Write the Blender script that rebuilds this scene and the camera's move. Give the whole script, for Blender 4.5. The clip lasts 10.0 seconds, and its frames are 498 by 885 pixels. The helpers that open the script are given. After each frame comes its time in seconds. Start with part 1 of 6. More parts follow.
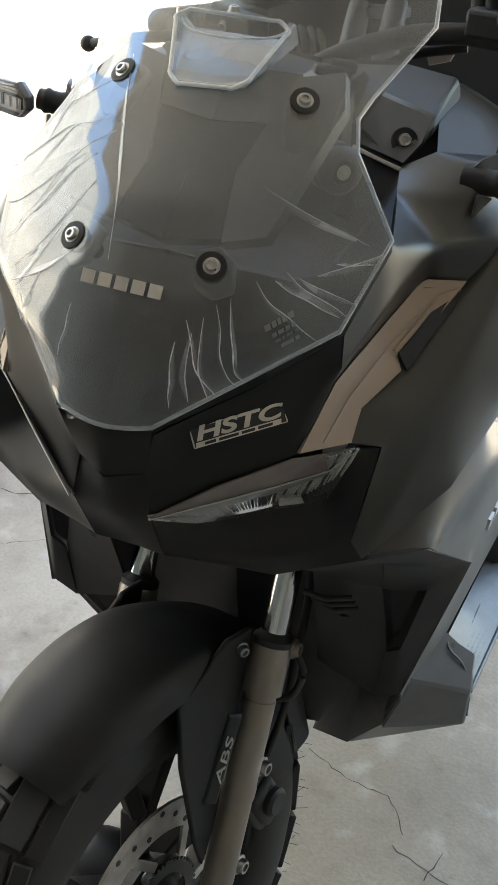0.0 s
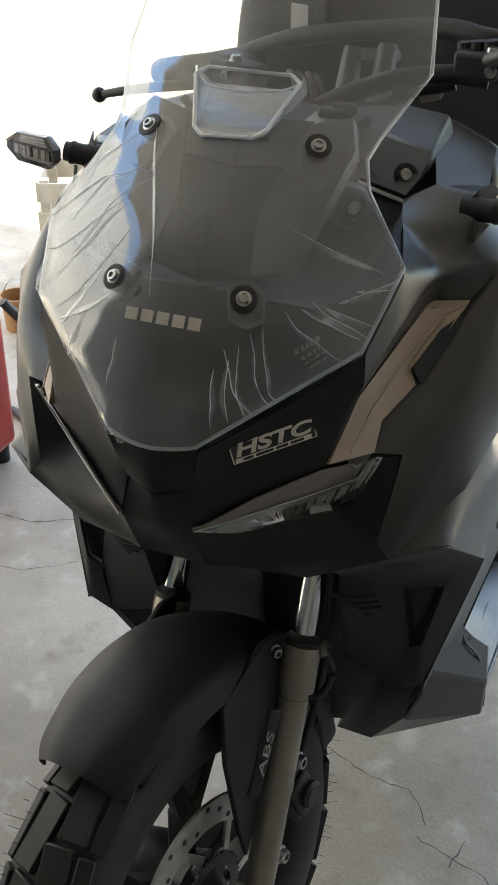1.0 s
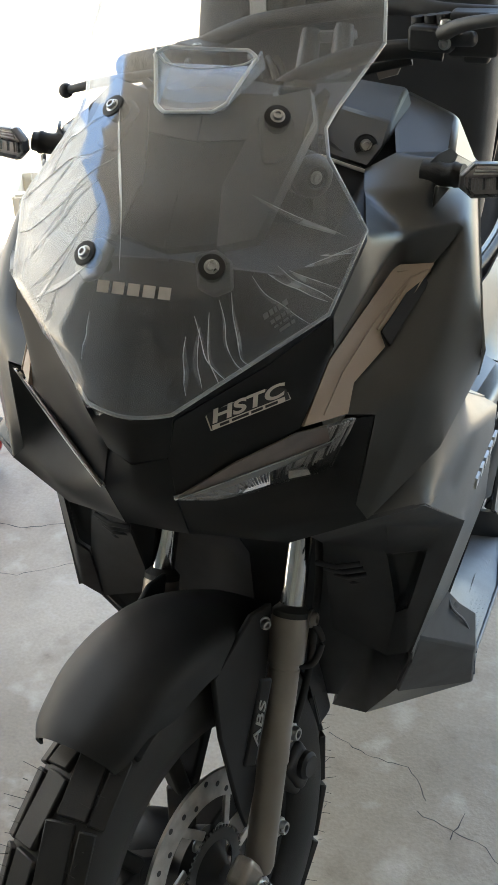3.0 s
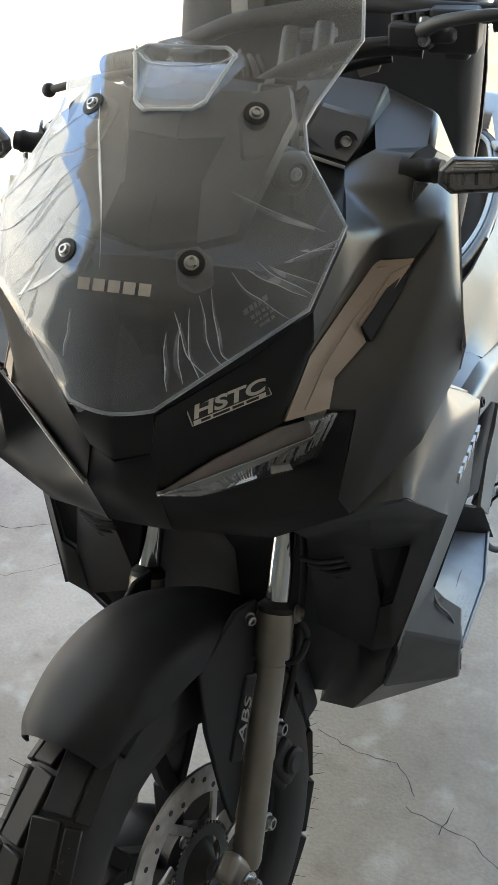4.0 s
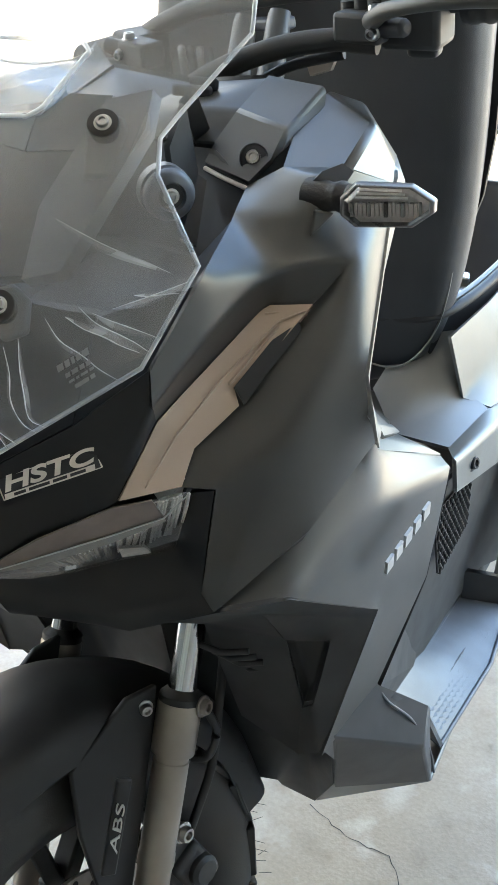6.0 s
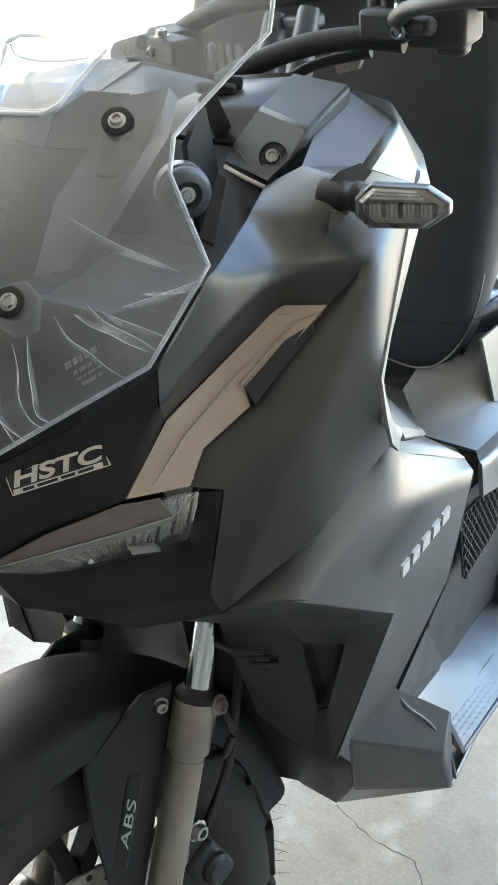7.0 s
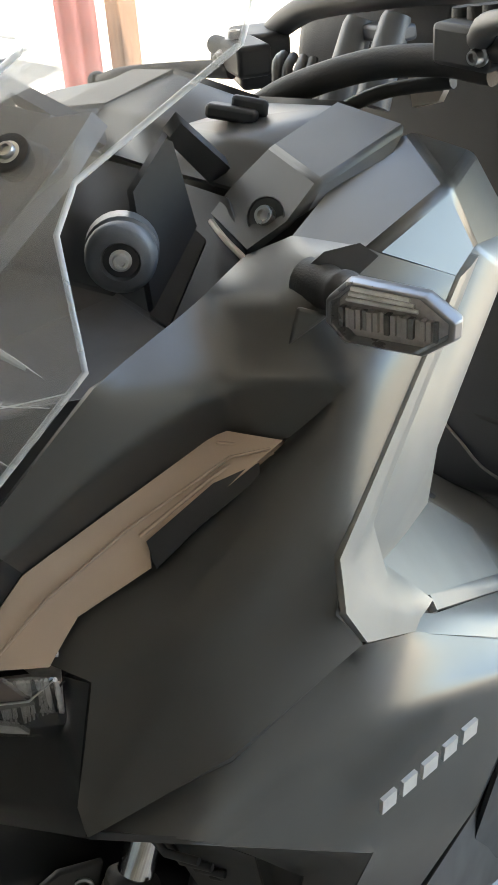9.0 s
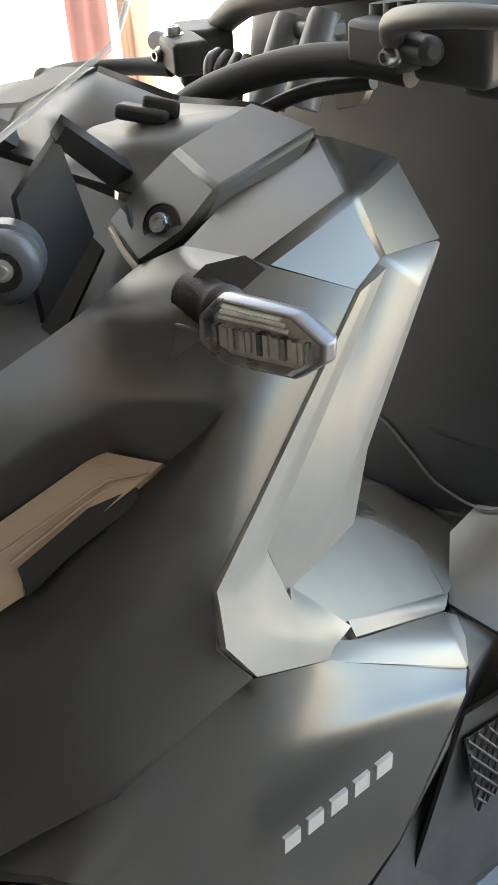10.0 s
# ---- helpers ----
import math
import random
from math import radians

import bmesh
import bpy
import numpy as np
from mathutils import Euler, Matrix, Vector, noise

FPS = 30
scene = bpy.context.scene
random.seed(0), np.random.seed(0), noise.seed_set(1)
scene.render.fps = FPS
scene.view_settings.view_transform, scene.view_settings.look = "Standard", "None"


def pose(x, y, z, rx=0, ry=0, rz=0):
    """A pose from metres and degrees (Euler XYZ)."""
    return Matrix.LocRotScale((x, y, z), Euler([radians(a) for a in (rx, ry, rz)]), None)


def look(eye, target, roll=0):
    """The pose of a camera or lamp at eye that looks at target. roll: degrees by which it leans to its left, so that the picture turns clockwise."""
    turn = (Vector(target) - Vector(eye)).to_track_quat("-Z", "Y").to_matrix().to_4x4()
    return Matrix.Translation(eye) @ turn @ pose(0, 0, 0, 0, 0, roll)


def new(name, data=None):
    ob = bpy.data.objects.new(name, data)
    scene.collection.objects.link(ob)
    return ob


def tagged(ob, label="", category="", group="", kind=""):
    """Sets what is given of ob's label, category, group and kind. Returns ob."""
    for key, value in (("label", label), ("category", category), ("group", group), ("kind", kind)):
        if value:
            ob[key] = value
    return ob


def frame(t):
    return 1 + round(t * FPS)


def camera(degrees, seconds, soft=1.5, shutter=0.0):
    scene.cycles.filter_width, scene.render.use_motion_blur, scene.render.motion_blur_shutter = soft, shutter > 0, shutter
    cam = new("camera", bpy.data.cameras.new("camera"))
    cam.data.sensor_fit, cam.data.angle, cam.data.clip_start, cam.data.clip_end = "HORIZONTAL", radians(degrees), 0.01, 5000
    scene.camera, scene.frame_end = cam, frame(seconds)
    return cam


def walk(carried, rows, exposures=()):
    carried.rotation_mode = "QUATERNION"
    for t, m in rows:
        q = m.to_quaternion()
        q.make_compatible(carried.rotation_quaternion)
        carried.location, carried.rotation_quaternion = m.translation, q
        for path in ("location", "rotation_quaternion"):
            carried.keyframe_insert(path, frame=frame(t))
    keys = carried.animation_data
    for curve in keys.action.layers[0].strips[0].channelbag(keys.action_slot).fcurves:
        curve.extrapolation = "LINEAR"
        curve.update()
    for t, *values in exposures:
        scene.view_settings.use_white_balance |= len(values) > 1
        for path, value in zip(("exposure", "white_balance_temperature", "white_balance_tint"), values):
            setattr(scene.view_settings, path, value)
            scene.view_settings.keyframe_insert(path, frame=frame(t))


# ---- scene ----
# The camera: a slow hand-held move round the front of a parked scooter.
# The scooter faces -y, its left side is +x, the front axle is above the origin.
cam = camera(24.00, 10.0)
PATH = [  # seconds, place in metres, turn in degrees
    (0, 0.4077, -0.6971, 1.3865, 56.653, -1.975, 24.411),
    (0.5, 0.4030, -0.7680, 1.4300, 57.245, -0.207, 22.708),
    (1, 0.3981, -0.7887, 1.4317, 57.749, -0.037, 22.115),
    (1.5, 0.4013, -0.7914, 1.4166, 57.816, 0.804, 21.641),
    (2, 0.4087, -0.8046, 1.4164, 58.163, 1.239, 21.276),
    (2.5, 0.4190, -0.8179, 1.4067, 58.480, 2.009, 20.674),
    (4, 0.4394, -0.8270, 1.4014, 58.638, 2.405, 19.811),
    (4.5, 0.4533, -0.8110, 1.3901, 58.583, 2.295, 19.014),
    (5, 0.4940, -0.7415, 1.3816, 58.391, 2.354, 19.367),
    (5.5, 0.5562, -0.5960, 1.3582, 58.251, 3.683, 25.690),
    (5.7, 0.5791, -0.5600, 1.3495, 58.432, 3.964, 27.444),
    (6.8, 0.6290, -0.4975, 1.3467, 58.277, 4.337, 32.204),
    (7, 0.6329, -0.5017, 1.3463, 58.487, 4.606, 32.447),
    (7.2, 0.6345, -0.4985, 1.3448, 58.320, 4.640, 33.080),
    (7.5, 0.6496, -0.4737, 1.3376, 58.471, 5.284, 33.838),
    (7.8, 0.6285, -0.4480, 1.3415, 58.400, 4.800, 34.200),
    (8, 0.6226, -0.4190, 1.3368, 59.066, 4.038, 36.112),
    (8.3, 0.6100, -0.3500, 1.3365, 58.230, 3.420, 36.650),
    (8.5, 0.6201, -0.2967, 1.3139, 59.161, 3.835, 39.648),
    (9, 0.6151, -0.1546, 1.2797, 59.462, 3.865, 47.318),
    (9.5, 0.6170, -0.0940, 1.2661, 59.244, 4.035, 49.381),
    (10, 0.6383, -0.0711, 1.2698, 59.230, 4.052, 48.995),
]
walk(cam, [(t, pose(*p)) for t, *p in PATH], exposures=[(0, 3.32, 7300, 4), (0.8, 2.95, 7300, 5), (2.5, 3.15, 7200, 5), (4.4, 3.22, 7000, 4), (5.2, 3.12, 6850, 3), (5.6, 4.02, 6700, 3), (8, 4.25, 6700, 2), (9, 3.96, 7300, 6), (10, 4.03, 7500, 7)])

# ---- light ----
SUN_FROM = Vector((0.30, -0.17, 0.93)).normalized()
world = bpy.data.worlds.new("world")
scene.world = world
world.use_nodes = True
wn, wl = world.node_tree.nodes, world.node_tree.links
sky = wn.new("ShaderNodeTexSky")
sky.sky_type, sky.sun_disc = "NISHITA", False
sky.sun_elevation = math.asin(SUN_FROM.z)
sky.sun_rotation = math.atan2(SUN_FROM.x, SUN_FROM.y)
wl.new(sky.outputs[0], wn["Background"].inputs[0])
wn["Background"].inputs[1].default_value = 0.15
sun = new("sun", bpy.data.lights.new("sun", "SUN"))
sun.data.energy, sun.data.angle, sun.data.color = 3.2, radians(0.6), (1.0, 0.95, 0.87)
sun.matrix_world = look(SUN_FROM * 30, (0, 0, 0))

# ---- materials ----


def material(name, color, rough=0.5, metal=0.0, spots=0.0, scale=30.0, bump=0.0, fine=400.0, coat=0.0, tint=None, stretch=(1, 1, 1), mottle=0.0, shine=0.5):
    """A painted, moulded or metal surface: broad mottling, fine grain and a light relief."""
    m = bpy.data.materials.new(name)
    m.use_nodes = True
    n, k = m.node_tree.nodes, m.node_tree.links
    b = n["Principled BSDF"]
    b.inputs["Roughness"].default_value, b.inputs["Metallic"].default_value = rough, metal
    b.inputs["Coat Weight"].default_value, b.inputs["Specular IOR Level"].default_value = coat, shine
    co = n.new("ShaderNodeTexCoord")
    mp = n.new("ShaderNodeMapping")
    mp.inputs["Scale"].default_value = stretch
    k.new(co.outputs["Object"], mp.inputs[0])
    broad, grain = n.new("ShaderNodeTexNoise"), n.new("ShaderNodeTexNoise")
    broad.inputs["Scale"].default_value, grain.inputs["Scale"].default_value = scale, fine
    broad.inputs["Detail"].default_value = 6.0
    for node in (broad, grain):
        k.new(mp.outputs[0], node.inputs["Vector"])
    ramp = n.new("ShaderNodeMapRange")
    ramp.inputs[1].default_value, ramp.inputs[2].default_value = 0.35, 0.68
    k.new(broad.outputs[0], ramp.inputs[0])
    mix = n.new("ShaderNodeMix")
    mix.data_type = "RGBA"
    other = tint or [c * (1 - spots) for c in color]
    mix.inputs[6].default_value, mix.inputs[7].default_value = (*color, 1), (*other, 1)
    k.new(ramp.outputs[0], mix.inputs[0])
    last = mix.outputs[2]
    if mottle:
        hsv = n.new("ShaderNodeHueSaturation")
        mr = n.new("ShaderNodeMapRange")
        mr.inputs[3].default_value, mr.inputs[4].default_value = 1 - mottle, 1 + mottle
        k.new(grain.outputs[0], mr.inputs[0])
        k.new(mr.outputs[0], hsv.inputs["Value"])
        k.new(last, hsv.inputs["Color"])
        last = hsv.outputs[0]
    k.new(last, b.inputs["Base Color"])
    rr = n.new("ShaderNodeMapRange")
    rr.inputs[3].default_value, rr.inputs[4].default_value = max(rough - 0.07, 0.02), min(rough + 0.08, 1)
    k.new(broad.outputs[0], rr.inputs[0])
    k.new(rr.outputs[0], b.inputs["Roughness"])
    if bump:
        bp = n.new("ShaderNodeBump")
        bp.inputs["Strength"].default_value, bp.inputs["Distance"].default_value = bump, 0.001
        k.new(grain.outputs[0], bp.inputs["Height"])
        k.new(bp.outputs[0], b.inputs["Normal"])
    return m


def clear(name, color, rough, haze, haze_color=(0.8, 0.8, 0.8), wrinkle=0.0, streak=(1, 1, 1)):
    """Clear moulded plastic with a little haze: dust, scuffs, and painted light in the vent."""
    m = bpy.data.materials.new(name)
    m.use_nodes = True
    n, k = m.node_tree.nodes, m.node_tree.links
    n.remove(n["Principled BSDF"])
    see, shine, skin, power, gain, g = (n.new("ShaderNode" + s) for s in ("BsdfTransparent", "BsdfGlossy", "LayerWeight", "Math", "MapRange", "MixShader"))
    see.inputs["Color"].default_value = (*color, 1)
    shine.inputs["Roughness"].default_value, skin.inputs["Blend"].default_value = rough, 0.5
    power.operation, power.inputs[1].default_value = "POWER", 2.6
    gain.inputs[3].default_value, gain.inputs[4].default_value = 0.06, 0.9
    k.new(skin.outputs["Facing"], power.inputs[0])
    k.new(power.outputs[0], gain.inputs[0])
    k.new(gain.outputs[0], g.inputs[0])
    k.new(see.outputs[0], g.inputs[1])
    k.new(shine.outputs[0], g.inputs[2])
    d = n.new("ShaderNodeBsdfDiffuse")
    d.inputs["Color"].default_value = (*haze_color, 1)
    mix = n.new("ShaderNodeMixShader")
    co, mp, ns, mr = (n.new("ShaderNode" + s) for s in ("TexCoord", "Mapping", "TexNoise", "MapRange"))
    mp.inputs["Scale"].default_value = streak
    ns.inputs["Scale"].default_value, ns.inputs["Detail"].default_value = 9.0, 2.5
    k.new(co.outputs["Object"], mp.inputs[0])
    k.new(mp.outputs[0], ns.inputs["Vector"])
    mr.inputs[1].default_value, mr.inputs[2].default_value = 0.3, 0.75
    mr.inputs[3].default_value, mr.inputs[4].default_value = haze * 0.4, haze * 1.9
    k.new(ns.outputs[0], mr.inputs[0])
    k.new(mr.outputs[0], mix.inputs[0])
    k.new(g.outputs[0], mix.inputs[1])
    k.new(d.outputs[0], mix.inputs[2])
    k.new(mix.outputs[0], n["Material Output"].inputs[0])
    if wrinkle:
        bp = n.new("ShaderNodeBump")
        bp.inputs["Strength"].default_value, bp.inputs["Distance"].default_value = wrinkle, 0.004
        k.new(ns.outputs[0], bp.inputs["Height"])
        k.new(bp.outputs[0], shine.inputs["Normal"])
    return m


BLACK = material("matte_black_paint", (0.019, 0.0196, 0.0207), 0.5, spots=0.2, scale=14, bump=0.01, fine=900, shine=0.26)
GUARD = material("black_mudguard_plastic", (0.021, 0.0216, 0.0228), 0.52, spots=0.2, scale=18, bump=0.02, fine=1300, shine=0.3)
PLASTIC = material("grained_black_plastic", (0.032, 0.033, 0.0345), 0.55, spots=0.25, scale=25, bump=0.012, fine=1500, shine=0.35)
# Same body paint as COWL, lightened where frame, knee and tail catch more light.
GREY = material("lit_matte_gunmetal", (0.19, 0.191, 0.181), 0.44, metal=0.4, spots=0.12, scale=12, bump=0.04, fine=2500, mottle=0.08)
# Same body paint as GREY, darkened for cowls that face the dim side.
COWL = material("shaded_matte_gunmetal", (0.072, 0.0725, 0.070), 0.35, metal=0.6, spots=0.1, scale=10, bump=0.04, fine=2600, mottle=0.08)
DUSK = material("dark_gunmetal_paint", (0.065, 0.066, 0.064), 0.48, metal=0.3, spots=0.15, scale=12, bump=0.05, fine=2500, mottle=0.06)
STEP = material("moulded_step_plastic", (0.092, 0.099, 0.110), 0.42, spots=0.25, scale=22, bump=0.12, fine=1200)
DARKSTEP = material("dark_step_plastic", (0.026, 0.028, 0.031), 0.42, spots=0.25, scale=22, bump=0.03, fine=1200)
RUBBER = material("tyre_rubber", (0.014, 0.0138, 0.0135), 0.62, spots=0.35, scale=40, bump=0.25, fine=700, tint=(0.02, 0.019, 0.0175))
VINYL = material("seat_vinyl", (0.031, 0.034, 0.039), 0.52, spots=0.2, scale=18, bump=0.3, fine=1400)
CHROME = material("chromed_steel", (0.6, 0.6, 0.6), 0.1, metal=1.0, spots=0.06, scale=20)
STEEL = material("bright_steel", (0.5, 0.5, 0.49), 0.28, metal=1.0, spots=0.25, scale=60, bump=0.05, fine=900)
FORK = material("bronze_grey_fork_paint", (0.30, 0.268, 0.235), 0.36, metal=0.6, spots=0.12, scale=25, bump=0.04, fine=1800)
DISC = material("brake_disc_steel", (0.6, 0.58, 0.55), 0.42, metal=0.8, spots=0.3, scale=50, bump=0.15, fine=300, stretch=(1, 1, 1))
SILVER = material("silver_emblem", (0.5, 0.5, 0.49), 0.38, metal=0.5, spots=0.1, scale=60)
AMBER = material("smoked_light_guide", (0.38, 0.285, 0.215), 0.42, spots=0.1, scale=9, coat=0.15, tint=(0.34, 0.25, 0.185))
COVER = material("smoked_light_cover", (0.17, 0.13, 0.11), 0.32, spots=0.3, scale=40, coat=0.5)
REFLECT = material("headlight_reflector", (0.55, 0.52, 0.49), 0.25, metal=0.6, spots=0.35, scale=70, bump=0.4, fine=160)
# White put into the colour for the light that reflectors catch.
FOIL = material("reflector_glint_white", (0.8, 0.78, 0.76), 0.3, metal=0.1, spots=0.3, scale=120)
GUNBODY = material("smoked_grey_lamp_body", (0.16, 0.16, 0.165), 0.28, metal=0.4, spots=0.15, scale=60)
CELL = material("pinkish_reflector", (0.42, 0.38, 0.365), 0.3, metal=0.3, spots=0.25, scale=200)
STAY = material("grey_moulded_stay", (0.17, 0.172, 0.175), 0.5, spots=0.2, scale=30, bump=0.05, fine=1200)
CREAM = material("faded_emblem_print", (0.68, 0.62, 0.56), 0.45, spots=0.15, scale=60)
INK = material("black_print", (0.02, 0.02, 0.022), 0.5, spots=0.2, scale=60)
PRINT = material("grey_screen_print", (0.2, 0.205, 0.21), 0.5, spots=0.2, scale=60)
SCREEN = clear("clear_windscreen", (0.81, 0.815, 0.82), 0.03, 0.085, (0.74, 0.76, 0.78), 0.0, (1, 0.6, 0.6))
# White haze put in for the light on the vent scoop's floor.
FROST = clear("lit_scoop_haze", (0.9, 0.9, 0.9), 0.08, 0.30, (0.85, 0.84, 0.83))
GLASSY = clear("bright_lens", (0.95, 0.95, 0.95), 0.04, 0.025)
FILM = clear("protective_film", (0.97, 0.97, 0.97), 0.12, 0.5, (0.85, 0.86, 0.88), 0.3)
LOOSE = clear("loose_film", (0.98, 0.98, 0.98), 0.10, 0.2, (0.85, 0.87, 0.9), 0.5, (3, 3, 3))
BRIGHT = clear("bright_moulded_edge", (0.95, 0.96, 0.97), 0.08, 0.7, (0.9, 0.92, 0.93))
RED = material("red_enamel", (0.42, 0.035, 0.03), 0.35, spots=0.3, scale=15, bump=0.05)
ORANGE = material("orange_plastic", (0.35, 0.17, 0.06), 0.5, spots=0.2, scale=15)
CARD = material("brown_cardboard", (0.60, 0.53, 0.41), 0.8, spots=0.2, scale=20, bump=0.1)
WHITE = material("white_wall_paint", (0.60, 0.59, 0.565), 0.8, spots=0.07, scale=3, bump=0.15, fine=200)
# Paint of the unseen ceiling and walls, toned for the light they bounce.
SOFFIT = material("grey_added_ceiling_paint", (0.50, 0.50, 0.49), 0.85, spots=0.12, scale=3, bump=0.1, fine=150)
WALL = material("pale_added_wall_paint", (0.46, 0.46, 0.445), 0.8, spots=0.2, scale=2, bump=0.1, fine=150)
TIMBER = material("brown_timber", (0.23, 0.13, 0.08), 0.6, spots=0.35, scale=12, bump=0.2, fine=120, stretch=(6, 6, 0.5))
PINK = material("faded_red_curtain", (0.55, 0.22, 0.18), 0.85, spots=0.2, scale=8, bump=0.2, fine=300)


def concrete():
    m = material("worn_concrete", (0.43, 0.37, 0.29), 0.62, spots=0.0, scale=2.2, bump=0.5, fine=160, tint=(0.25, 0.205, 0.15), mottle=0.2)
    n, k = m.node_tree.nodes, m.node_tree.links
    b = n["Principled BSDF"]
    base = b.inputs["Base Color"].links[0].from_socket
    co = n.new("ShaderNodeTexCoord")
    stain, blot = n.new("ShaderNodeTexNoise"), n.new("ShaderNodeTexNoise")
    stain.inputs["Scale"].default_value, stain.inputs["Detail"].default_value = 13.0, 10.0
    blot.inputs["Scale"].default_value, blot.inputs["Detail"].default_value = 26.0, 6.0
    out = base
    for node, lo, hi, color in ((stain, 0.55, 0.78, (0.20, 0.16, 0.115)), (blot, 0.66, 0.80, (0.18, 0.145, 0.105)), (stain, 0.44, 0.26, (0.53, 0.49, 0.425))):
        if not node.inputs["Vector"].is_linked:
            k.new(co.outputs["Object"], node.inputs["Vector"])
        mr = n.new("ShaderNodeMapRange")
        mr.inputs[1].default_value, mr.inputs[2].default_value, mr.inputs[4].default_value = lo, hi, 0.7
        k.new(node.outputs[0], mr.inputs[0])
        mix = n.new("ShaderNodeMix")
        mix.data_type = "RGBA"
        mix.inputs[7].default_value = (*color, 1)
        k.new(mr.outputs[0], mix.inputs[0])
        k.new(out, mix.inputs[6])
        out = mix.outputs[2]
    k.new(out, b.inputs["Base Color"])
    return m


CONCRETE = concrete()

# ---- building blocks ----


def part(name, bm, mat, parent=None, label="", smooth=35.0):
    """Link a bmesh as one mesh object, under a thing or a part."""
    me = bpy.data.meshes.new(name)
    bm.normal_update()
    for f in bm.faces:
        f.smooth = True
    for e in bm.edges:
        e.smooth = len(e.link_faces) == 2 and e.calc_face_angle(0) < radians(smooth)
    bm.to_mesh(me)
    bm.free()
    me.materials.append(mat)
    ob = new(name, me)
    if parent:
        ob.parent = parent
    return tagged(ob, label)


def bevelled(ob, width, segments=2, angle=20):
    b = ob.modifiers.new("edges", "BEVEL")
    b.width, b.segments, b.limit_method, b.angle_limit = width, segments, "ANGLE", radians(angle)
    b.harden_normals = False
    return ob


def thick(ob, t, offset=0.0):
    s = ob.modifiers.new("thickness", "SOLIDIFY")
    s.thickness, s.offset, s.use_even_offset = t, offset, False
    return ob


def poly(verts, faces):
    bm = bmesh.new()
    vs = [bm.verts.new(v) for v in verts]
    for f in faces:
        bm.faces.new([vs[i] for i in f])
    bmesh.ops.recalc_face_normals(bm, faces=bm.faces)
    return bm


def flip(v):
    return (-v[0], v[1], v[2])


def shell(name, verts, faces, mat, parent, label="", t=0.004, bev=0.003, both=True, offset=0.0, smooth=60, seg=3, soft=None, sharp=(), pinned=True):
    """A moulded panel with thickness and eased edges; both: also its twin on the other side, or one panel across; soft: rounded form, 0 to 1 sharp."""
    made = []
    for side in ((1, -1) if both is True else (1,)):
        vs = verts if side == 1 else [flip(v) for v in verts]
        if both == "joined":
            bm = poly([*verts, *(flip(v) for v in verts)], [*faces, *([i + len(verts) for i in f] for f in faces)])
            bmesh.ops.remove_doubles(bm, verts=bm.verts, dist=0.0005)
            bmesh.ops.recalc_face_normals(bm, faces=bm.faces)
        else:
            bm = poly(vs, faces)
        if soft is not None:
            crease = bm.edges.layers.float.new("crease_edge")
            corner = bm.verts.layers.float.new("crease_vert")
            for e in bm.edges:
                e[crease] = soft if len(e.link_faces) == 2 else 1.0
                if len(e.link_faces) != 2 and pinned:
                    e.verts[0][corner] = e.verts[1][corner] = 1.0
        bm.verts.ensure_lookup_table()
        for i, j, k in sharp:
            bm.edges.get((bm.verts[i], bm.verts[j]))[crease] = k
        ob = part(name, bm, mat, parent, label, smooth if soft is None else 180)
        if soft is not None:
            form = ob.modifiers.new("form", "SUBSURF")
            form.levels = form.render_levels = 3
        elif bev:
            bevelled(ob, bev, seg, 12)
        if t:
            thick(ob, t, offset)
        made.append(ob)
    return made


def box(bm, m, sx, sy, sz):
    r = bmesh.ops.create_cube(bm, size=1.0)
    bmesh.ops.transform(bm, matrix=m @ Matrix.Diagonal((sx, sy, sz, 1)), verts=r["verts"])
    return r["verts"]


def block(name, m, size, mat, parent=None, label="", bev=0.004):
    bm = bmesh.new()
    box(bm, m, *size)
    ob = part(name, bm, mat, parent, label)
    if bev:
        bevelled(ob, bev, 2, 30)
    return ob


def between(a, b):
    """A frame whose z runs from a to b, its origin halfway."""
    a, b = Vector(a), Vector(b)
    return Matrix.Translation((a + b) / 2) @ (b - a).to_track_quat("Z", "Y").to_matrix().to_4x4()


def rod(bm, a, b, r1, r2=None, seg=20):
    r2 = r1 if r2 is None else r2
    d = (Vector(b) - Vector(a)).length
    bmesh.ops.create_cone(bm, cap_ends=True, segments=seg, radius1=r1, radius2=r2, depth=d, matrix=between(a, b))


def lathe(bm, m, profile, seg=32, closed=False):
    """Turn a profile of (radius, height) pairs about z, then place it by m."""
    rings = []
    for r, h in profile:
        rings.append([bm.verts.new(m @ Vector((r * math.cos(a), r * math.sin(a), h))) for a in (2 * math.pi * i / seg for i in range(seg))])
    pairs = list(zip(rings, rings[1:])) + ([(rings[-1], rings[0])] if closed else [])
    for p, q in pairs:
        for i in range(seg):
            j = (i + 1) % seg
            bm.faces.new((p[i], p[j], q[j], q[i]))
    if not closed:
        for ring, h in ((rings[0], 0), (rings[-1], -1)):
            bm.faces.new(ring if h else ring[::-1])


def smooth_line(points, steps=8):
    """A soft line through a few points."""
    p = [Vector(q) for q in points]
    p = [p[0] * 2 - p[1]] + p + [p[-1] * 2 - p[-2]]
    out = []
    for i in range(1, len(p) - 2):
        for s in range(steps):
            t = s / steps
            a, b, c, d = p[i - 1:i + 3]
            out.append(0.5 * (2 * b + (c - a) * t + (2 * a - 5 * b + 4 * c - d) * t * t + (3 * b - a - 3 * c + d) * t ** 3))
    return out + [p[-2]]


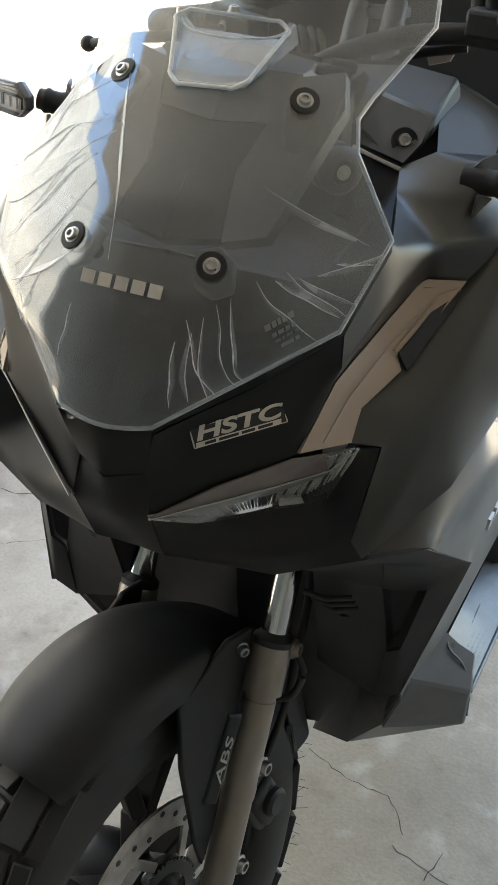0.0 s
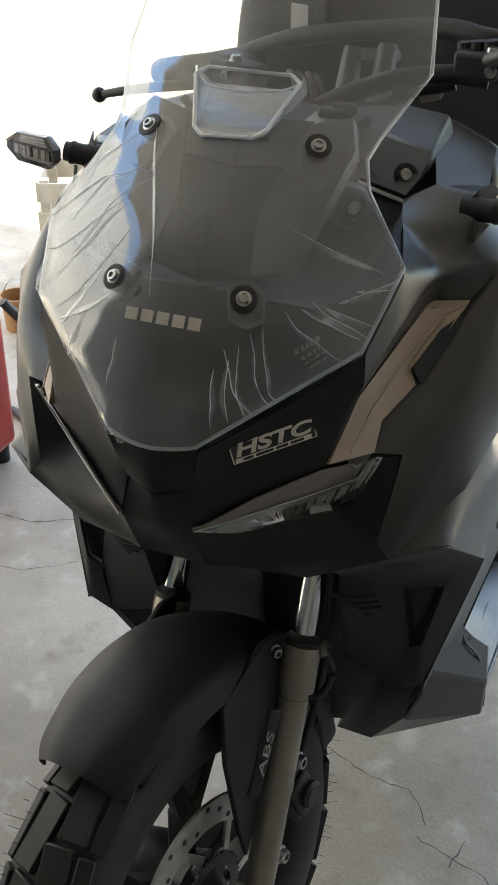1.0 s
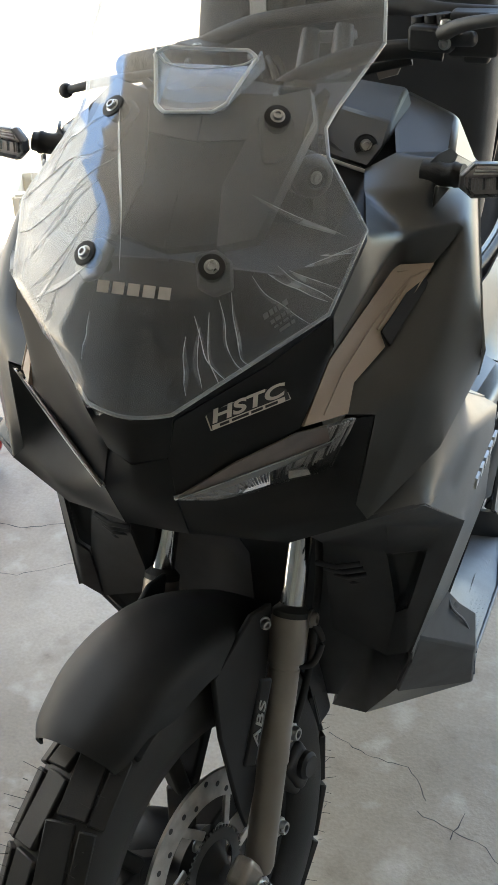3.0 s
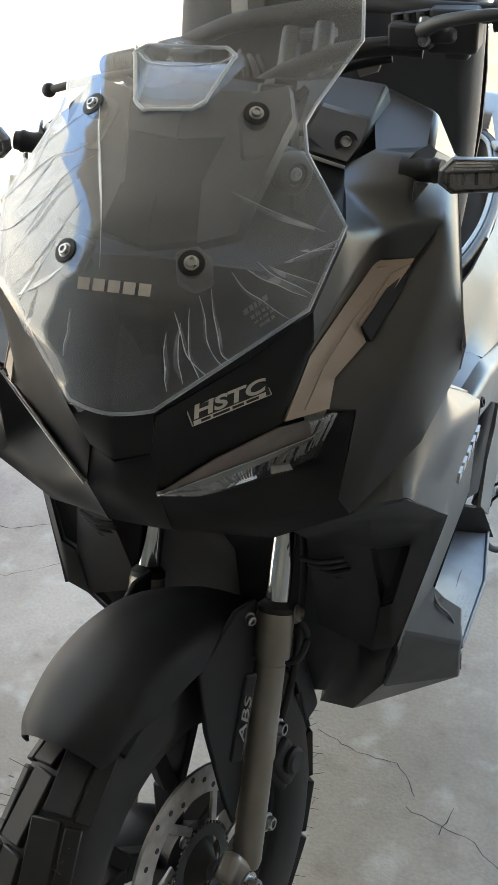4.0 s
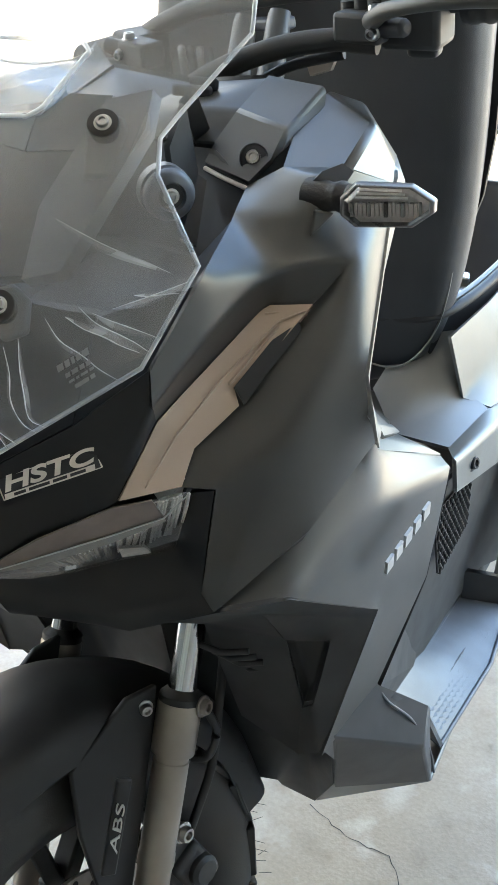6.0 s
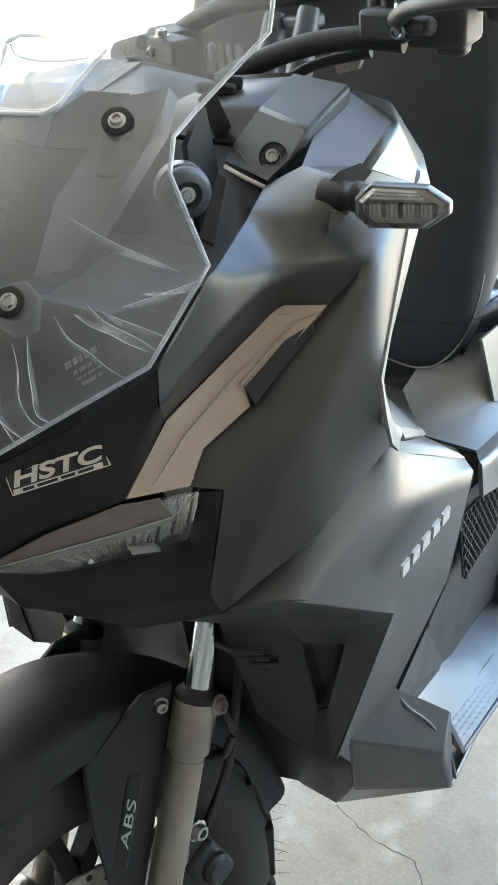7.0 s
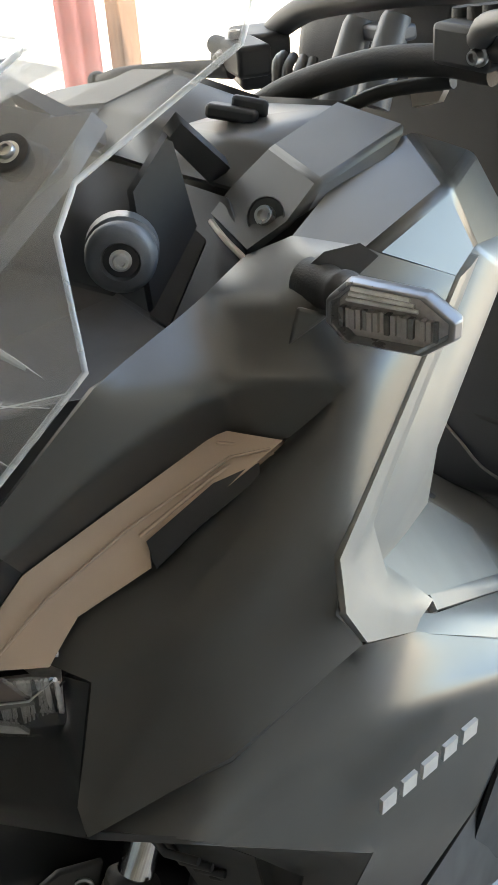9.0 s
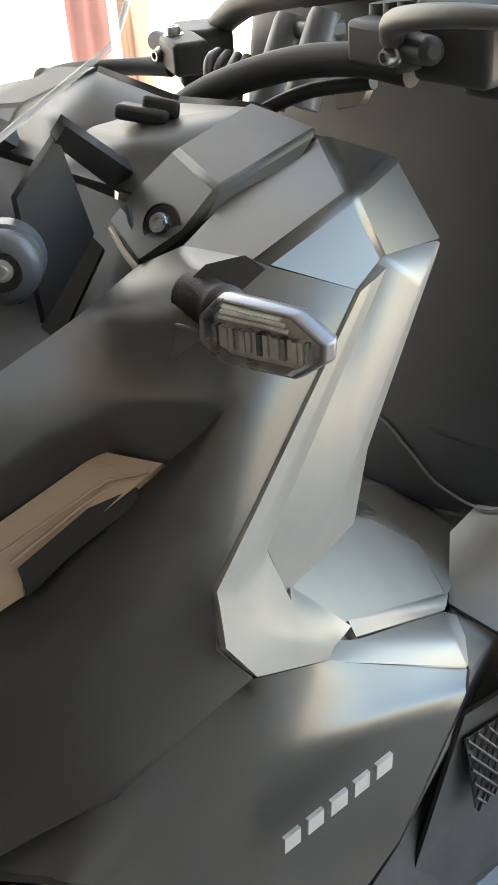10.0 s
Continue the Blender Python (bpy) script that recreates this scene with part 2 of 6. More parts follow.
def tube(bm, line, r, seg=10):
    """A round tube along a line of points; r is one radius or one for each point."""
    line = [Vector(p) for p in line]
    rs = r if isinstance(r, (list, tuple)) else [r] * len(line)
    up, rings = Vector((0.13, 0.21, 0.97)), []
    for i, p in enumerate(line):
        d = (line[min(i + 1, len(line) - 1)] - line[max(i - 1, 0)]).normalized()
        u = d.cross(up).normalized()
        v = u.cross(d)
        rings.append([bm.verts.new(p + rs[i] * (math.cos(a) * u + math.sin(a) * v)) for a in (2 * math.pi * j / seg for j in range(seg))])
    for p, q in zip(rings, rings[1:]):
        for i in range(seg):
            j = (i + 1) % seg
            bm.faces.new((p[i], p[j], q[j], q[i]))
    bm.faces.new(rings[0][::-1])
    bm.faces.new(rings[-1])
    bmesh.ops.recalc_face_normals(bm, faces=bm.faces)


def piped(name, points, r, mat, parent, label="", steps=8, seg=10):
    bm = bmesh.new()
    tube(bm, smooth_line(points, steps), r, seg)
    return part(name, bm, mat, parent, label, 60)


def loft(rows, across=12, down=6):
    """A skin over rows of control points, soft both ways."""
    lines = [smooth_line(r, across) for r in rows]
    cols = [smooth_line([l[i] for l in lines], down) for i in range(len(lines[0]))]
    bm = bmesh.new()
    grid = [[bm.verts.new(p) for p in c] for c in cols]
    for a, b in zip(grid, grid[1:]):
        for i in range(len(a) - 1):
            bm.faces.new((a[i], a[i + 1], b[i + 1], b[i]))
    bmesh.ops.recalc_face_normals(bm, faces=bm.faces)
    return bm


def bolt(name, at, way, r, parent, mat=None, label="", deep=0.006):
    """A socket-head bolt: washer, domed head, hollow socket."""
    m = Matrix.Translation(at) @ Vector(way).to_track_quat("Z", "Y").to_matrix().to_4x4()
    bm = bmesh.new()
    lathe(bm, m, [(r * 1.35, -0.002), (r * 1.35, 0.0), (r, 0.0005), (r, deep * 0.6), (r * 0.85, deep), (r * 0.55, deep), (r * 0.5, deep * 0.35), (r * 0.1, deep * 0.3)], 24)
    return part(name, bm, mat or STEEL, parent, label, 40)


def words(name, text, m, size, mat, parent, depth=0.0006, label="", slant=0.0, bold=0.0):
    c = bpy.data.curves.new(name, "FONT")
    c.offset = size * bold
    c.body, c.size, c.extrude, c.align_x, c.align_y, c.shear = text, size, depth, "CENTER", "CENTER", slant
    tmp = new("lettering_source", c)
    me = bpy.data.meshes.new_from_object(tmp.evaluated_get(bpy.context.evaluated_depsgraph_get()))
    bpy.data.objects.remove(tmp)
    bpy.data.curves.remove(c)
    me.name = name
    me.materials.clear()
    me.materials.append(mat)
    ob = new(name, me)
    ob.matrix_world = m
    if parent:
        ob.parent = parent
    return tagged(ob, label)


def bars(name, m, widths, height, gap, mat, parent, depth=0.0012, label="", lean=0.25):
    """Plain slanted bars in a row, in place of a maker's mark."""
    bm = bmesh.new()
    x = -(sum(widths) + gap * (len(widths) - 1)) / 2
    for w in widths:
        vs = box(bm, Matrix.Translation((x + w / 2, 0, 0)), w, height, depth)
        for v in vs:
            v.co.x += lean * v.co.y
        x += w + gap
    bm.transform(m)
    return part(name, bm, mat, parent, label)


def on_face(origin, right, up):
    """A frame lying on a face: x to the right of the writing, y up it, z out of it."""
    r = Vector(right).normalized()
    n = r.cross(Vector(up)).normalized()
    u = n.cross(r)
    return Matrix.Translation(origin) @ Matrix((r, u, n)).transposed().to_4x4()

# ---- the place ----


def slab(name, x0, x1, y0, y1, z0, z1, mat, label="", category=""):
    bm = bmesh.new()
    box(bm, Matrix.Translation(((x0 + x1) / 2, (y0 + y1) / 2, (z0 + z1) / 2)), x1 - x0, y1 - y0, z1 - z0)
    return tagged(part(name, bm, mat), label, category, kind="structure")


slab("ground", -60, 60, -60, 60, -0.3, 0.0, CONCRETE, "worn pale concrete floor with cracks and stains", "floor")
# Unseen ceiling and three walls, added to block sun and sky and bounce fill.
slab("ceiling", -2.0, 2.35, -4.4, 1.75, 2.6, 2.75, SOFFIT, "unseen plain pale ceiling added to keep sun and sky off the scooter", "ceiling")
slab("unseen_wall_south", -1.35, 2.2, -4.4, -4.2, 0, 2.6, WALL, "unseen plain pale wall added ahead of the scooter to close off the sky", "wall")
slab("unseen_wall_east", 2.2, 2.35, -4.2, 1.7, 0, 2.6, WALL, "unseen plain pale wall added on the left to shape reflections", "wall")
slab("unseen_wall_west", -1.35, -1.2, -4.2, -0.3, 0, 2.6, WALL, "unseen pale wall added on the right to hold back yard light", "wall")
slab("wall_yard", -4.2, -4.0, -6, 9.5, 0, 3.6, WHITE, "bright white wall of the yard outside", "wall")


def crack(points, width, seed, name="crack"):
    """A thin jagged groove lying in the floor."""
    rnd = random.Random(seed)
    line = []
    for a, b in zip(points, points[1:]):
        n = max(3, int((Vector(b) - Vector(a)).length / 0.012))
        for i in range(n):
            p = Vector(a).lerp(Vector(b), i / n)
            line.append(p + Vector((rnd.uniform(-1, 1), rnd.uniform(-1, 1))) * 0.0022)
    line.append(Vector(points[-1]))
    bm = bmesh.new()
    pairs = []
    for i, p in enumerate(line):
        d = (line[min(i + 1, len(line) - 1)] - line[max(i - 1, 0)]).normalized()
        w = width * rnd.uniform(0.4, 1.3)
        nrm = Vector((-d.y, d.x)) * w / 2
        pairs.append([bm.verts.new((*(p + nrm), 0.0006)), bm.verts.new((*(p - nrm), 0.0006))])
    for a, b in zip(pairs, pairs[1:]):
        bm.faces.new((a[0], a[1], b[1], b[0]))
    return tagged(part(name, bm, INK), "dark jagged hairline crack in the concrete floor", "crack", kind="structure")


crack([(0.02, 0.50), (0.10, 0.470), (0.16, 0.468), (0.185, 0.44), (0.20, 0.41)], 0.0012, 1)
crack([(0.19, 0.385), (0.233, 0.372), (0.30, 0.352), (0.36, 0.30), (0.42, 0.27)], 0.0012, 2)
crack([(0.262, 0.405), (0.250, 0.35)], 0.0015, 3)
crack([(-0.95, 0.62), (-0.80, 0.70), (-0.686, 0.715), (-0.60, 0.78), (-0.50, 0.80)], 0.0014, 4)
crack([(-1.1, 0.80), (-0.93, 0.86), (-0.75, 0.86), (-0.62, 0.93)], 0.002, 5)

# ---- the scooter ----
scooter = tagged(new("scooter"), "matte black and gunmetal adventure scooter, seat raised, standing on concrete", "scooter")

# The front end turns about a raked steering axis and stands turned to the scooter's right.
RAKE = radians(26.5)
HEAD, AXIS = Vector((0, 0.187, 0.516)), Vector((0, math.sin(RAKE), math.cos(RAKE)))
STEER = Matrix.Translation(HEAD) @ Matrix.Rotation(radians(-14.5), 4, AXIS) @ Matrix.Translation(-HEAD)


def turned(ob):
    ob.matrix_basis = STEER
    return ob


# -- wheel --
HUB = Vector((0, 0.002, 0.270))
WR, WW = 0.268, 0.108
ACROSS = Matrix.Translation(HUB) @ pose(0, 0, 0, 0, 90, 0)  # local z runs along the axle


def wheel():
    bm = bmesh.new()
    lathe(bm, ACROSS, [(0.176, -0.036), (0.182, -0.046), (0.205, -0.0535), (0.232, -0.054), (0.250, -0.046), (0.259, -0.028), (0.2615, 0), (0.259, 0.028),
                       (0.250, 0.046), (0.232, 0.054), (0.205, 0.0535), (0.182, 0.046), (0.176, 0.036)], 96, closed=True)
    tyre = turned(part("tyre", bm, RUBBER, scooter, "black block-pattern tyre with moulding hairs", 50))
    n = 20
    blocks = []
    for i in range(n):
        a = 2 * math.pi * i / n
        for off, w, wide, tip, rad in ((0.0172, 0.0605, 0.0325, 0.06, 0.2590), (-0.0172, 0.0605, 0.0325, -0.06, 0.2590), (0.0435, 0.058, 0.018, 0.04, 0.2495), (-0.0435, 0.058, 0.018, -0.04, 0.2495)):
            blocks.append((a + (0.5 * 2 * math.pi / n if off > 0 else 0), off, w, wide, tip, rad))
    bm = bmesh.new()
    for a, off, w, wide, tip, rad in blocks:
        m = ACROSS @ Matrix.Rotation(a, 4, "Z") @ Matrix.Translation((rad, 0, off)) @ Matrix.Rotation(-off * 14, 4, "Y") @ Matrix.Rotation(tip * 2, 4, "X")
        vs = box(bm, m, 0.010, w * 1.27, wide)
    tread = part("tread_block", bm, RUBBER, tyre)
    bevelled(tread, 0.0014, 1, 40)
    tagged(tread, kind="stuff")
    rnd = random.Random(5)
    bm = bmesh.new()
    for i in range(150):
        a = 2 * math.pi * i / 150 + rnd.uniform(-0.01, 0.01)
        for side in (-1, 1):
            if rnd.random() < 0.25:
                continue
            m = ACROSS @ Matrix.Rotation(a, 4, "Z")
            r0 = rnd.choice((0.256, 0.262))
            p = m @ Vector((r0, 0, side * rnd.uniform(0.02, 0.05)))
            q = m @ Vector((r0 + rnd.uniform(0.007, 0.013), rnd.uniform(-0.003, 0.003), side * rnd.uniform(0.045, 0.06)))
            rod(bm, p, q, 0.0005, 0.0003, 4)
    tagged(part("moulding_hair", bm, RUBBER, tyre), kind="stuff")
    bm = bmesh.new()
    lathe(bm, ACROSS, [(0.186, -0.040), (0.190, -0.037), (0.176, -0.028), (0.166, -0.012), (0.164, 0.0), (0.166, 0.012), (0.176, 0.028), (0.190, 0.037), (0.186, 0.040),
                       (0.172, 0.036), (0.158, 0.014), (0.156, 0), (0.158, -0.014), (0.172, -0.036)], 72, closed=True)
    rim = turned(part("rim", bm, BLACK, scooter, "black cast wheel rim with forked spokes", 40))
    for i in range(5):
        a = 2 * math.pi * i / 5 + 0.317
        for s in (-1, 1):
            bm = bmesh.new()
            p = ACROSS @ Vector((0.035 * math.cos(a), 0.035 * math.sin(a), 0.004))
            b = a + s * 0.225
            mid = ACROSS @ Vector((0.095 * math.cos(a + s * 0.07), 0.095 * math.sin(a + s * 0.07), 0.003))
            q = ACROSS @ Vector((0.166 * math.cos(b), 0.166 * math.sin(b), 0))
            for u, v, w0 in ((p, mid, 0.021), (mid, q, 0.019)):
                m = between(u, v)
                box(bm, m, 0.026, w0, (Vector(v) - Vector(u)).length * 1.06)
            bevelled(part("spoke", bm, BLACK, rim), 0.003, 2, 40)
    bm = bmesh.new()
    lathe(bm, ACROSS, [(0.012, -0.06), (0.040, -0.055), (0.046, -0.03), (0.036, 0), (0.046, 0.03), (0.048, 0.034), (0.030, 0.046), (0.012, 0.066)], 36)
    part("hub", bm, BLACK, rim)
    bm = bmesh.new()
    lathe(bm, ACROSS @ Matrix.Translation((0, 0, 0.042)), [(0.086, -0.002), (0.120, -0.002), (0.120, 0.002), (0.086, 0.002)], 72, closed=True)
    disc = turned(part("brake_disc", bm, DISC, scooter, "drilled steel brake disc", 30))
    for i in range(6):
        a = 2 * math.pi * i / 6 + 0.2
        m = ACROSS @ Matrix.Translation((0, 0, 0.041)) @ Matrix.Rotation(a, 4, "Z") @ Matrix.Translation((0.068, 0, 0)) @ Matrix.Rotation(0.5, 4, "Z")
        bm = bmesh.new()
        box(bm, m, 0.058, 0.011, 0.004)
        bevelled(part("disc_arm", bm, DISC, disc), 0.001, 2, 40)
    bm = bmesh.new()
    for i in range(30):
        a = 2 * math.pi * i / 30
        r = (0.094, 0.104, 0.113)[i % 3]
        m = ACROSS @ Matrix.Translation((r * math.cos(a), r * math.sin(a), 0.0421))
        bmesh.ops.create_cone(bm, cap_ends=True, segments=14, radius1=0.0035, radius2=0.0035, depth=0.0046, matrix=m)
    tagged(part("drilled_hole", bm, INK, disc, "dark drilled hole in the disc"), kind="stuff")
    for i in range(6):
        a = 2 * math.pi * i / 6 + 0.2
        at = ACROSS @ Vector((0.044 * math.cos(a), 0.044 * math.sin(a), 0.042))
        bolt("disc_bolt", at, ACROSS.to_3x3() @ Vector((0, 0, 1)), 0.006, disc, STEEL)
    bm = bmesh.new()
    lathe(bm, ACROSS @ Matrix.Translation((0, 0, 0.050)), [(0.036, 0), (0.050, 0), (0.050, 0.0015), (0.036, 0.0015)], 60, closed=True)
    for i in range(48):
        a = 2 * math.pi * i / 48
        box(bm, ACROSS @ Matrix.Rotation(a, 4, "Z") @ Matrix.Translation((0.0515, 0, 0.0507)), 0.004, 0.003, 0.0015)
    turned(part("speed_sensor_ring", bm, DUSK, scooter, "toothed sensor ring beside the disc"))


wheel()


# -- fork --
def leg_point(x, z, ahead=0.0):
    """A point on a fork leg's centre line at height z."""
    y = 0.157 + (z - 0.516) * math.tan(RAKE)
    return Vector((x, y - ahead, z))


def fork(side):
    x = 0.093 * side
    bm = bmesh.new()
    rod(bm, leg_point(x, 0.50), leg_point(x, 0.80), 0.0142, seg=36)
    turned(part("fork_tube", bm, CHROME, scooter, "polished chrome fork tube", 60))
    m = between(leg_point(x, 0.30), leg_point(x, 0.5))
    bm = bmesh.new()
    up = lambda z: (z - 0.40) / math.cos(RAKE)
    lathe(bm, m, [(0.015, up(0.262)), (0.0175, up(0.27)), (0.0175, up(0.378)), (0.0188, up(0.382)), (0.0188, up(0.392)), (0.0180, up(0.395)), (0.0180, up(0.480)), (0.0168, up(0.481)), (0.0168, up(0.487)),
                  (0.0218, up(0.488)), (0.0222, up(0.532)), (0.0212, up(0.535))], 36)
    leg = turned(part("fork_leg", bm, FORK, scooter, "bronze-grey painted lower fork leg", 40))
    bm = bmesh.new()
    lathe(bm, m, [(0.0215, up(0.5352)), (0.0215, up(0.541)), (0.0155, up(0.546)), (0.0146, up(0.5475))], 30)
    part("dust_seal", bm, RUBBER, leg, "black rubber dust seal", 40)
    bolt("axle_bolt", HUB + Vector((x + 0.024 * side, 0.0, 0.0)), (side, 0, 0), 0.012, leg, STEEL, "steel axle nut", 0.012)
    bm = bmesh.new()
    box(bm, Matrix.Translation(HUB + Vector((x, 0.006, 0.004))) @ pose(0, 0, 0, 26, 0, 0), 0.026, 0.036, 0.050)
    bevelled(part("axle_lug", bm, FORK, leg), 0.008, 3, 30)


for side in (1, -1):
    fork(side)


def fender():
    """The mudguard: a rounded trough over the tyre, with arms down to the fork legs."""
    rows = []
    for deg, half, lift in ((113.5, 0.050, 0.034), (110, 0.060, 0.037), (104, 0.066, 0.040), (96, 0.070, 0.046), (84, 0.072, 0.050), (70, 0.070, 0.050), (50, 0.064, 0.044), (28, 0.056, 0.036), (4, 0.050, 0.030)):
        a = radians(deg)
        way = Vector((0, math.cos(a), math.sin(a)))
        c = HUB + way * (WR + lift)
        skirt = 0.052 if deg < 100 else 0.034
        rows.append([c + Vector((-half, 0, 0)) - way * skirt, c + Vector((-half * 0.93, 0, 0)) - way * 0.018, c + Vector((-half * 0.5, 0, 0)) - way * 0.003, c,
                     c + Vector((half * 0.5, 0, 0)) - way * 0.003, c + Vector((half * 0.93, 0, 0)) - way * 0.018, c + Vector((half, 0, 0)) - way * skirt])
    guard = turned(part("mudguard", loft(rows, 4, 4), GUARD, scooter, "matte black front mudguard", 60))
    thick(guard, 0.003)
    for s in (1, -1):
        vs = [leg_point(0.072, 0.562, 0.060), leg_point(0.075, 0.556, 0.022), leg_point(0.077, 0.50, 0.018), leg_point(0.082, 0.36, 0.020), leg_point(0.084, 0.325, 0.030), leg_point(0.082, 0.36, 0.052), leg_point(0.074, 0.46, 0.100), leg_point(0.069, 0.53, 0.122)]
        vs = [Vector((v.x * s, v.y, v.z)) for v in vs]
        arm = part("mudguard_arm", poly(vs, [range(8)]), GUARD, guard)
        thick(arm, 0.007)
        bevelled(arm, 0.002, 2, 30)
        bolt("mudguard_bolt", leg_point(0.079 * s, 0.542, 0.036), (s, -0.35, 0), 0.0062, guard, STEEL, "bright steel bolt")


fender()


def caliper():
    c = leg_point(0.072, 0.345, -0.056)
    bm = bmesh.new()
    box(bm, Matrix.Translation(c) @ pose(0, 0, 0, 22, 0, 0), 0.046, 0.048, 0.095)
    box(bm, Matrix.Translation(c + Vector((0.018, 0.004, -0.006))) @ pose(0, 0, 0, 22, 0, 0), 0.028, 0.040, 0.060)
    body = turned(bevelled(part("brake_caliper", bm, PLASTIC, scooter, "black brake caliper behind the fork leg"), 0.007, 3, 30))
    bm = bmesh.new()
    lathe(bm, Matrix.Translation(c + Vector((0.034, 0.006, -0.004))) @ pose(0, 0, 0, 0, 90, 0), [(0.017, -0.006), (0.017, 0.004), (0.013, 0.008), (0.004, 0.008)], 24)
    part("piston_cap", bm, PLASTIC, body, "black piston cap")
    for z in (0.395, 0.292):
        p = leg_point(0.100, z, -0.030)
        bm = bmesh.new()
        rod(bm, p - Vector((0.03, 0.008, 0)), p, 0.011, 0.010, 18)
        part("caliper_boss", bm, FORK, body)
        bolt("caliper_bolt", p, (1, 0.05, 0), 0.0085, body, STEEL, "bright steel caliper bolt", 0.008)
    turned(piped("brake_hose", [leg_point(0.085, 0.375, -0.060), leg_point(0.088, 0.43, -0.075), leg_point(0.092, 0.49, -0.066), leg_point(0.094, 0.56, -0.055), leg_point(0.080, 0.64, -0.05), leg_point(0.06, 0.74, -0.03)], 0.0048, RUBBER, scooter, "black brake hose"))
    bm = bmesh.new()
    tube(bm, smooth_line([leg_point(0.112, 0.525, -0.018), leg_point(0.122, 0.50, -0.03), leg_point(0.112, 0.47, -0.036), leg_point(0.096, 0.465, -0.03)], 5), 0.0042, 8)
    turned(part("hose_clamp", bm, PLASTIC, scooter, "", 60))
    turned(bolt("fork_bolt", leg_point(0.115, 0.53, -0.012), (1, 0.2, 0), 0.008, scooter, FORK))


caliper()
lettered = on_face((0.0895, 0.019, 0.498), (0.006, 0.019, 0.056), (-0.6, -0.8, 0.2))
bm = bmesh.new()
box(bm, lettered @ Matrix.Translation((0, 0, -0.004)), 0.105, 0.015, 0.006)
bevelled(part("arm_strip", bm, GUARD, scooter, "black lettered strip on the mudguard arm"), 0.002, 2, 30)
words("marking", "ABS", lettered @ Matrix.Diagonal((2.6, 1, 1, 1)), 0.0125, SILVER, scooter, 0.0006, "silver lettering on the mudguard arm", 0.2)

# -- front bodywork; corners on the scooter's left, in metres --
NOSE_TOP, NOSE_MID, NOSE_LOW, CHIN = (0, -0.042, 0.898), (0, -0.036, 0.846), (0, -0.026, 0.800), (0, 0.020, 0.735)
BROW = (0.042, -0.029, 0.893)
EYE_IN = (0.036, -0.024, 0.808)
CHEEK = (0.156, 0.068, 0.962)
TEMPLE = (0.170, 0.124, 1.012)
GUIDE_LOW_IN, GUIDE_BEND, GUIDE_TOP, GUIDE_TIP = (0.136, 0.036, 0.865), (0.146, 0.080, 0.910), (0.178, 0.199, 0.957), (0.212, 0.214, 0.957)
GUIDE_STEP_UP, GUIDE_STEP, GUIDE_NECK, GUIDE_LOW = (0.177, 0.142, 0.914), (0.184, 0.137, 0.902), (0.164, 0.098, 0.882), (0.166, 0.075, 0.861)
EYE_UNDER, EYE_MID = (0.151, 0.088, 0.797), (0.080, 0.030, 0.785)
RECESS = (0.241, 0.245, 0.9925)
FOLD_UP, FOLD_MID, FOLD_LOW = (0.1845, 0.196, 0.9926), (0.1745, 0.115, 0.9706), (0.158, 0.062, 0.937)
RIM_TOP, RIM_LOW, RIM_IN = (0.192, 0.083, 0.860), (0.180, 0.068, 0.768), (0.111, 0.024, 0.757)
CREASE = (0.234, 0.128, 0.888)
KNEE, FRAME_UP, FRAME_LOW = (0.260, 0.219, 0.842), (0.2635, 0.196, 0.915), (0.2685, 0.194, 0.882)
KEEL = (0.192, 0.064, 0.757)
STRIP_MID = (0.243, 0.131, 0.806)
VISOR_LOW, SHOULDER_IN, SHOULDER_OUT = (0.130, 0.268, 1.026), (0.158, 0.279, 1.041), (0.211, 0.286, 1.044)
SIGNAL_FOOT, RIDGE, SHELF = (0.203, 0.219, 0.996), (0.200, 0.258, 1.044), (0.205, 0.238, 1.024)
EDGE_TOP = (0.226, 0.338, 1.016)

# centre beak under the windscreen
shell("beak", [(0, 0.06, 1.0), (0.10, 0.09, 0.985), (0.108, 0.033, 0.925), BROW, NOSE_TOP, (0.030, -0.020, 0.848), NOSE_MID],
      [(0, 1, 2, 3, 4), (4, 3, 5, 6)], BLACK, scooter, "matte black beak panel", both="joined", soft=0.25)
shell("beak_tip", [(0, -0.034, 0.843), (0.0295, -0.018, 0.845), EYE_IN, NOSE_LOW, (0.034, 0.004, 0.748), CHIN],
      [(0, 1, 2, 3), (3, 2, 4, 5)], BLACK, scooter, "matte black beak tip", both="joined", soft=0.35)
# brow between the windscreen and the lights
shell("front_cowl", [BROW, (0.108, 0.033, 0.925), CHEEK, GUIDE_BEND, GUIDE_LOW_IN, EYE_IN, (0.030, -0.020, 0.848), FOLD_LOW],
      [(0, 1, 4, 5, 6), (1, 2, 7, 4), (7, 3, 4)], BLACK, scooter, "matte black front cowl", soft=0.3)
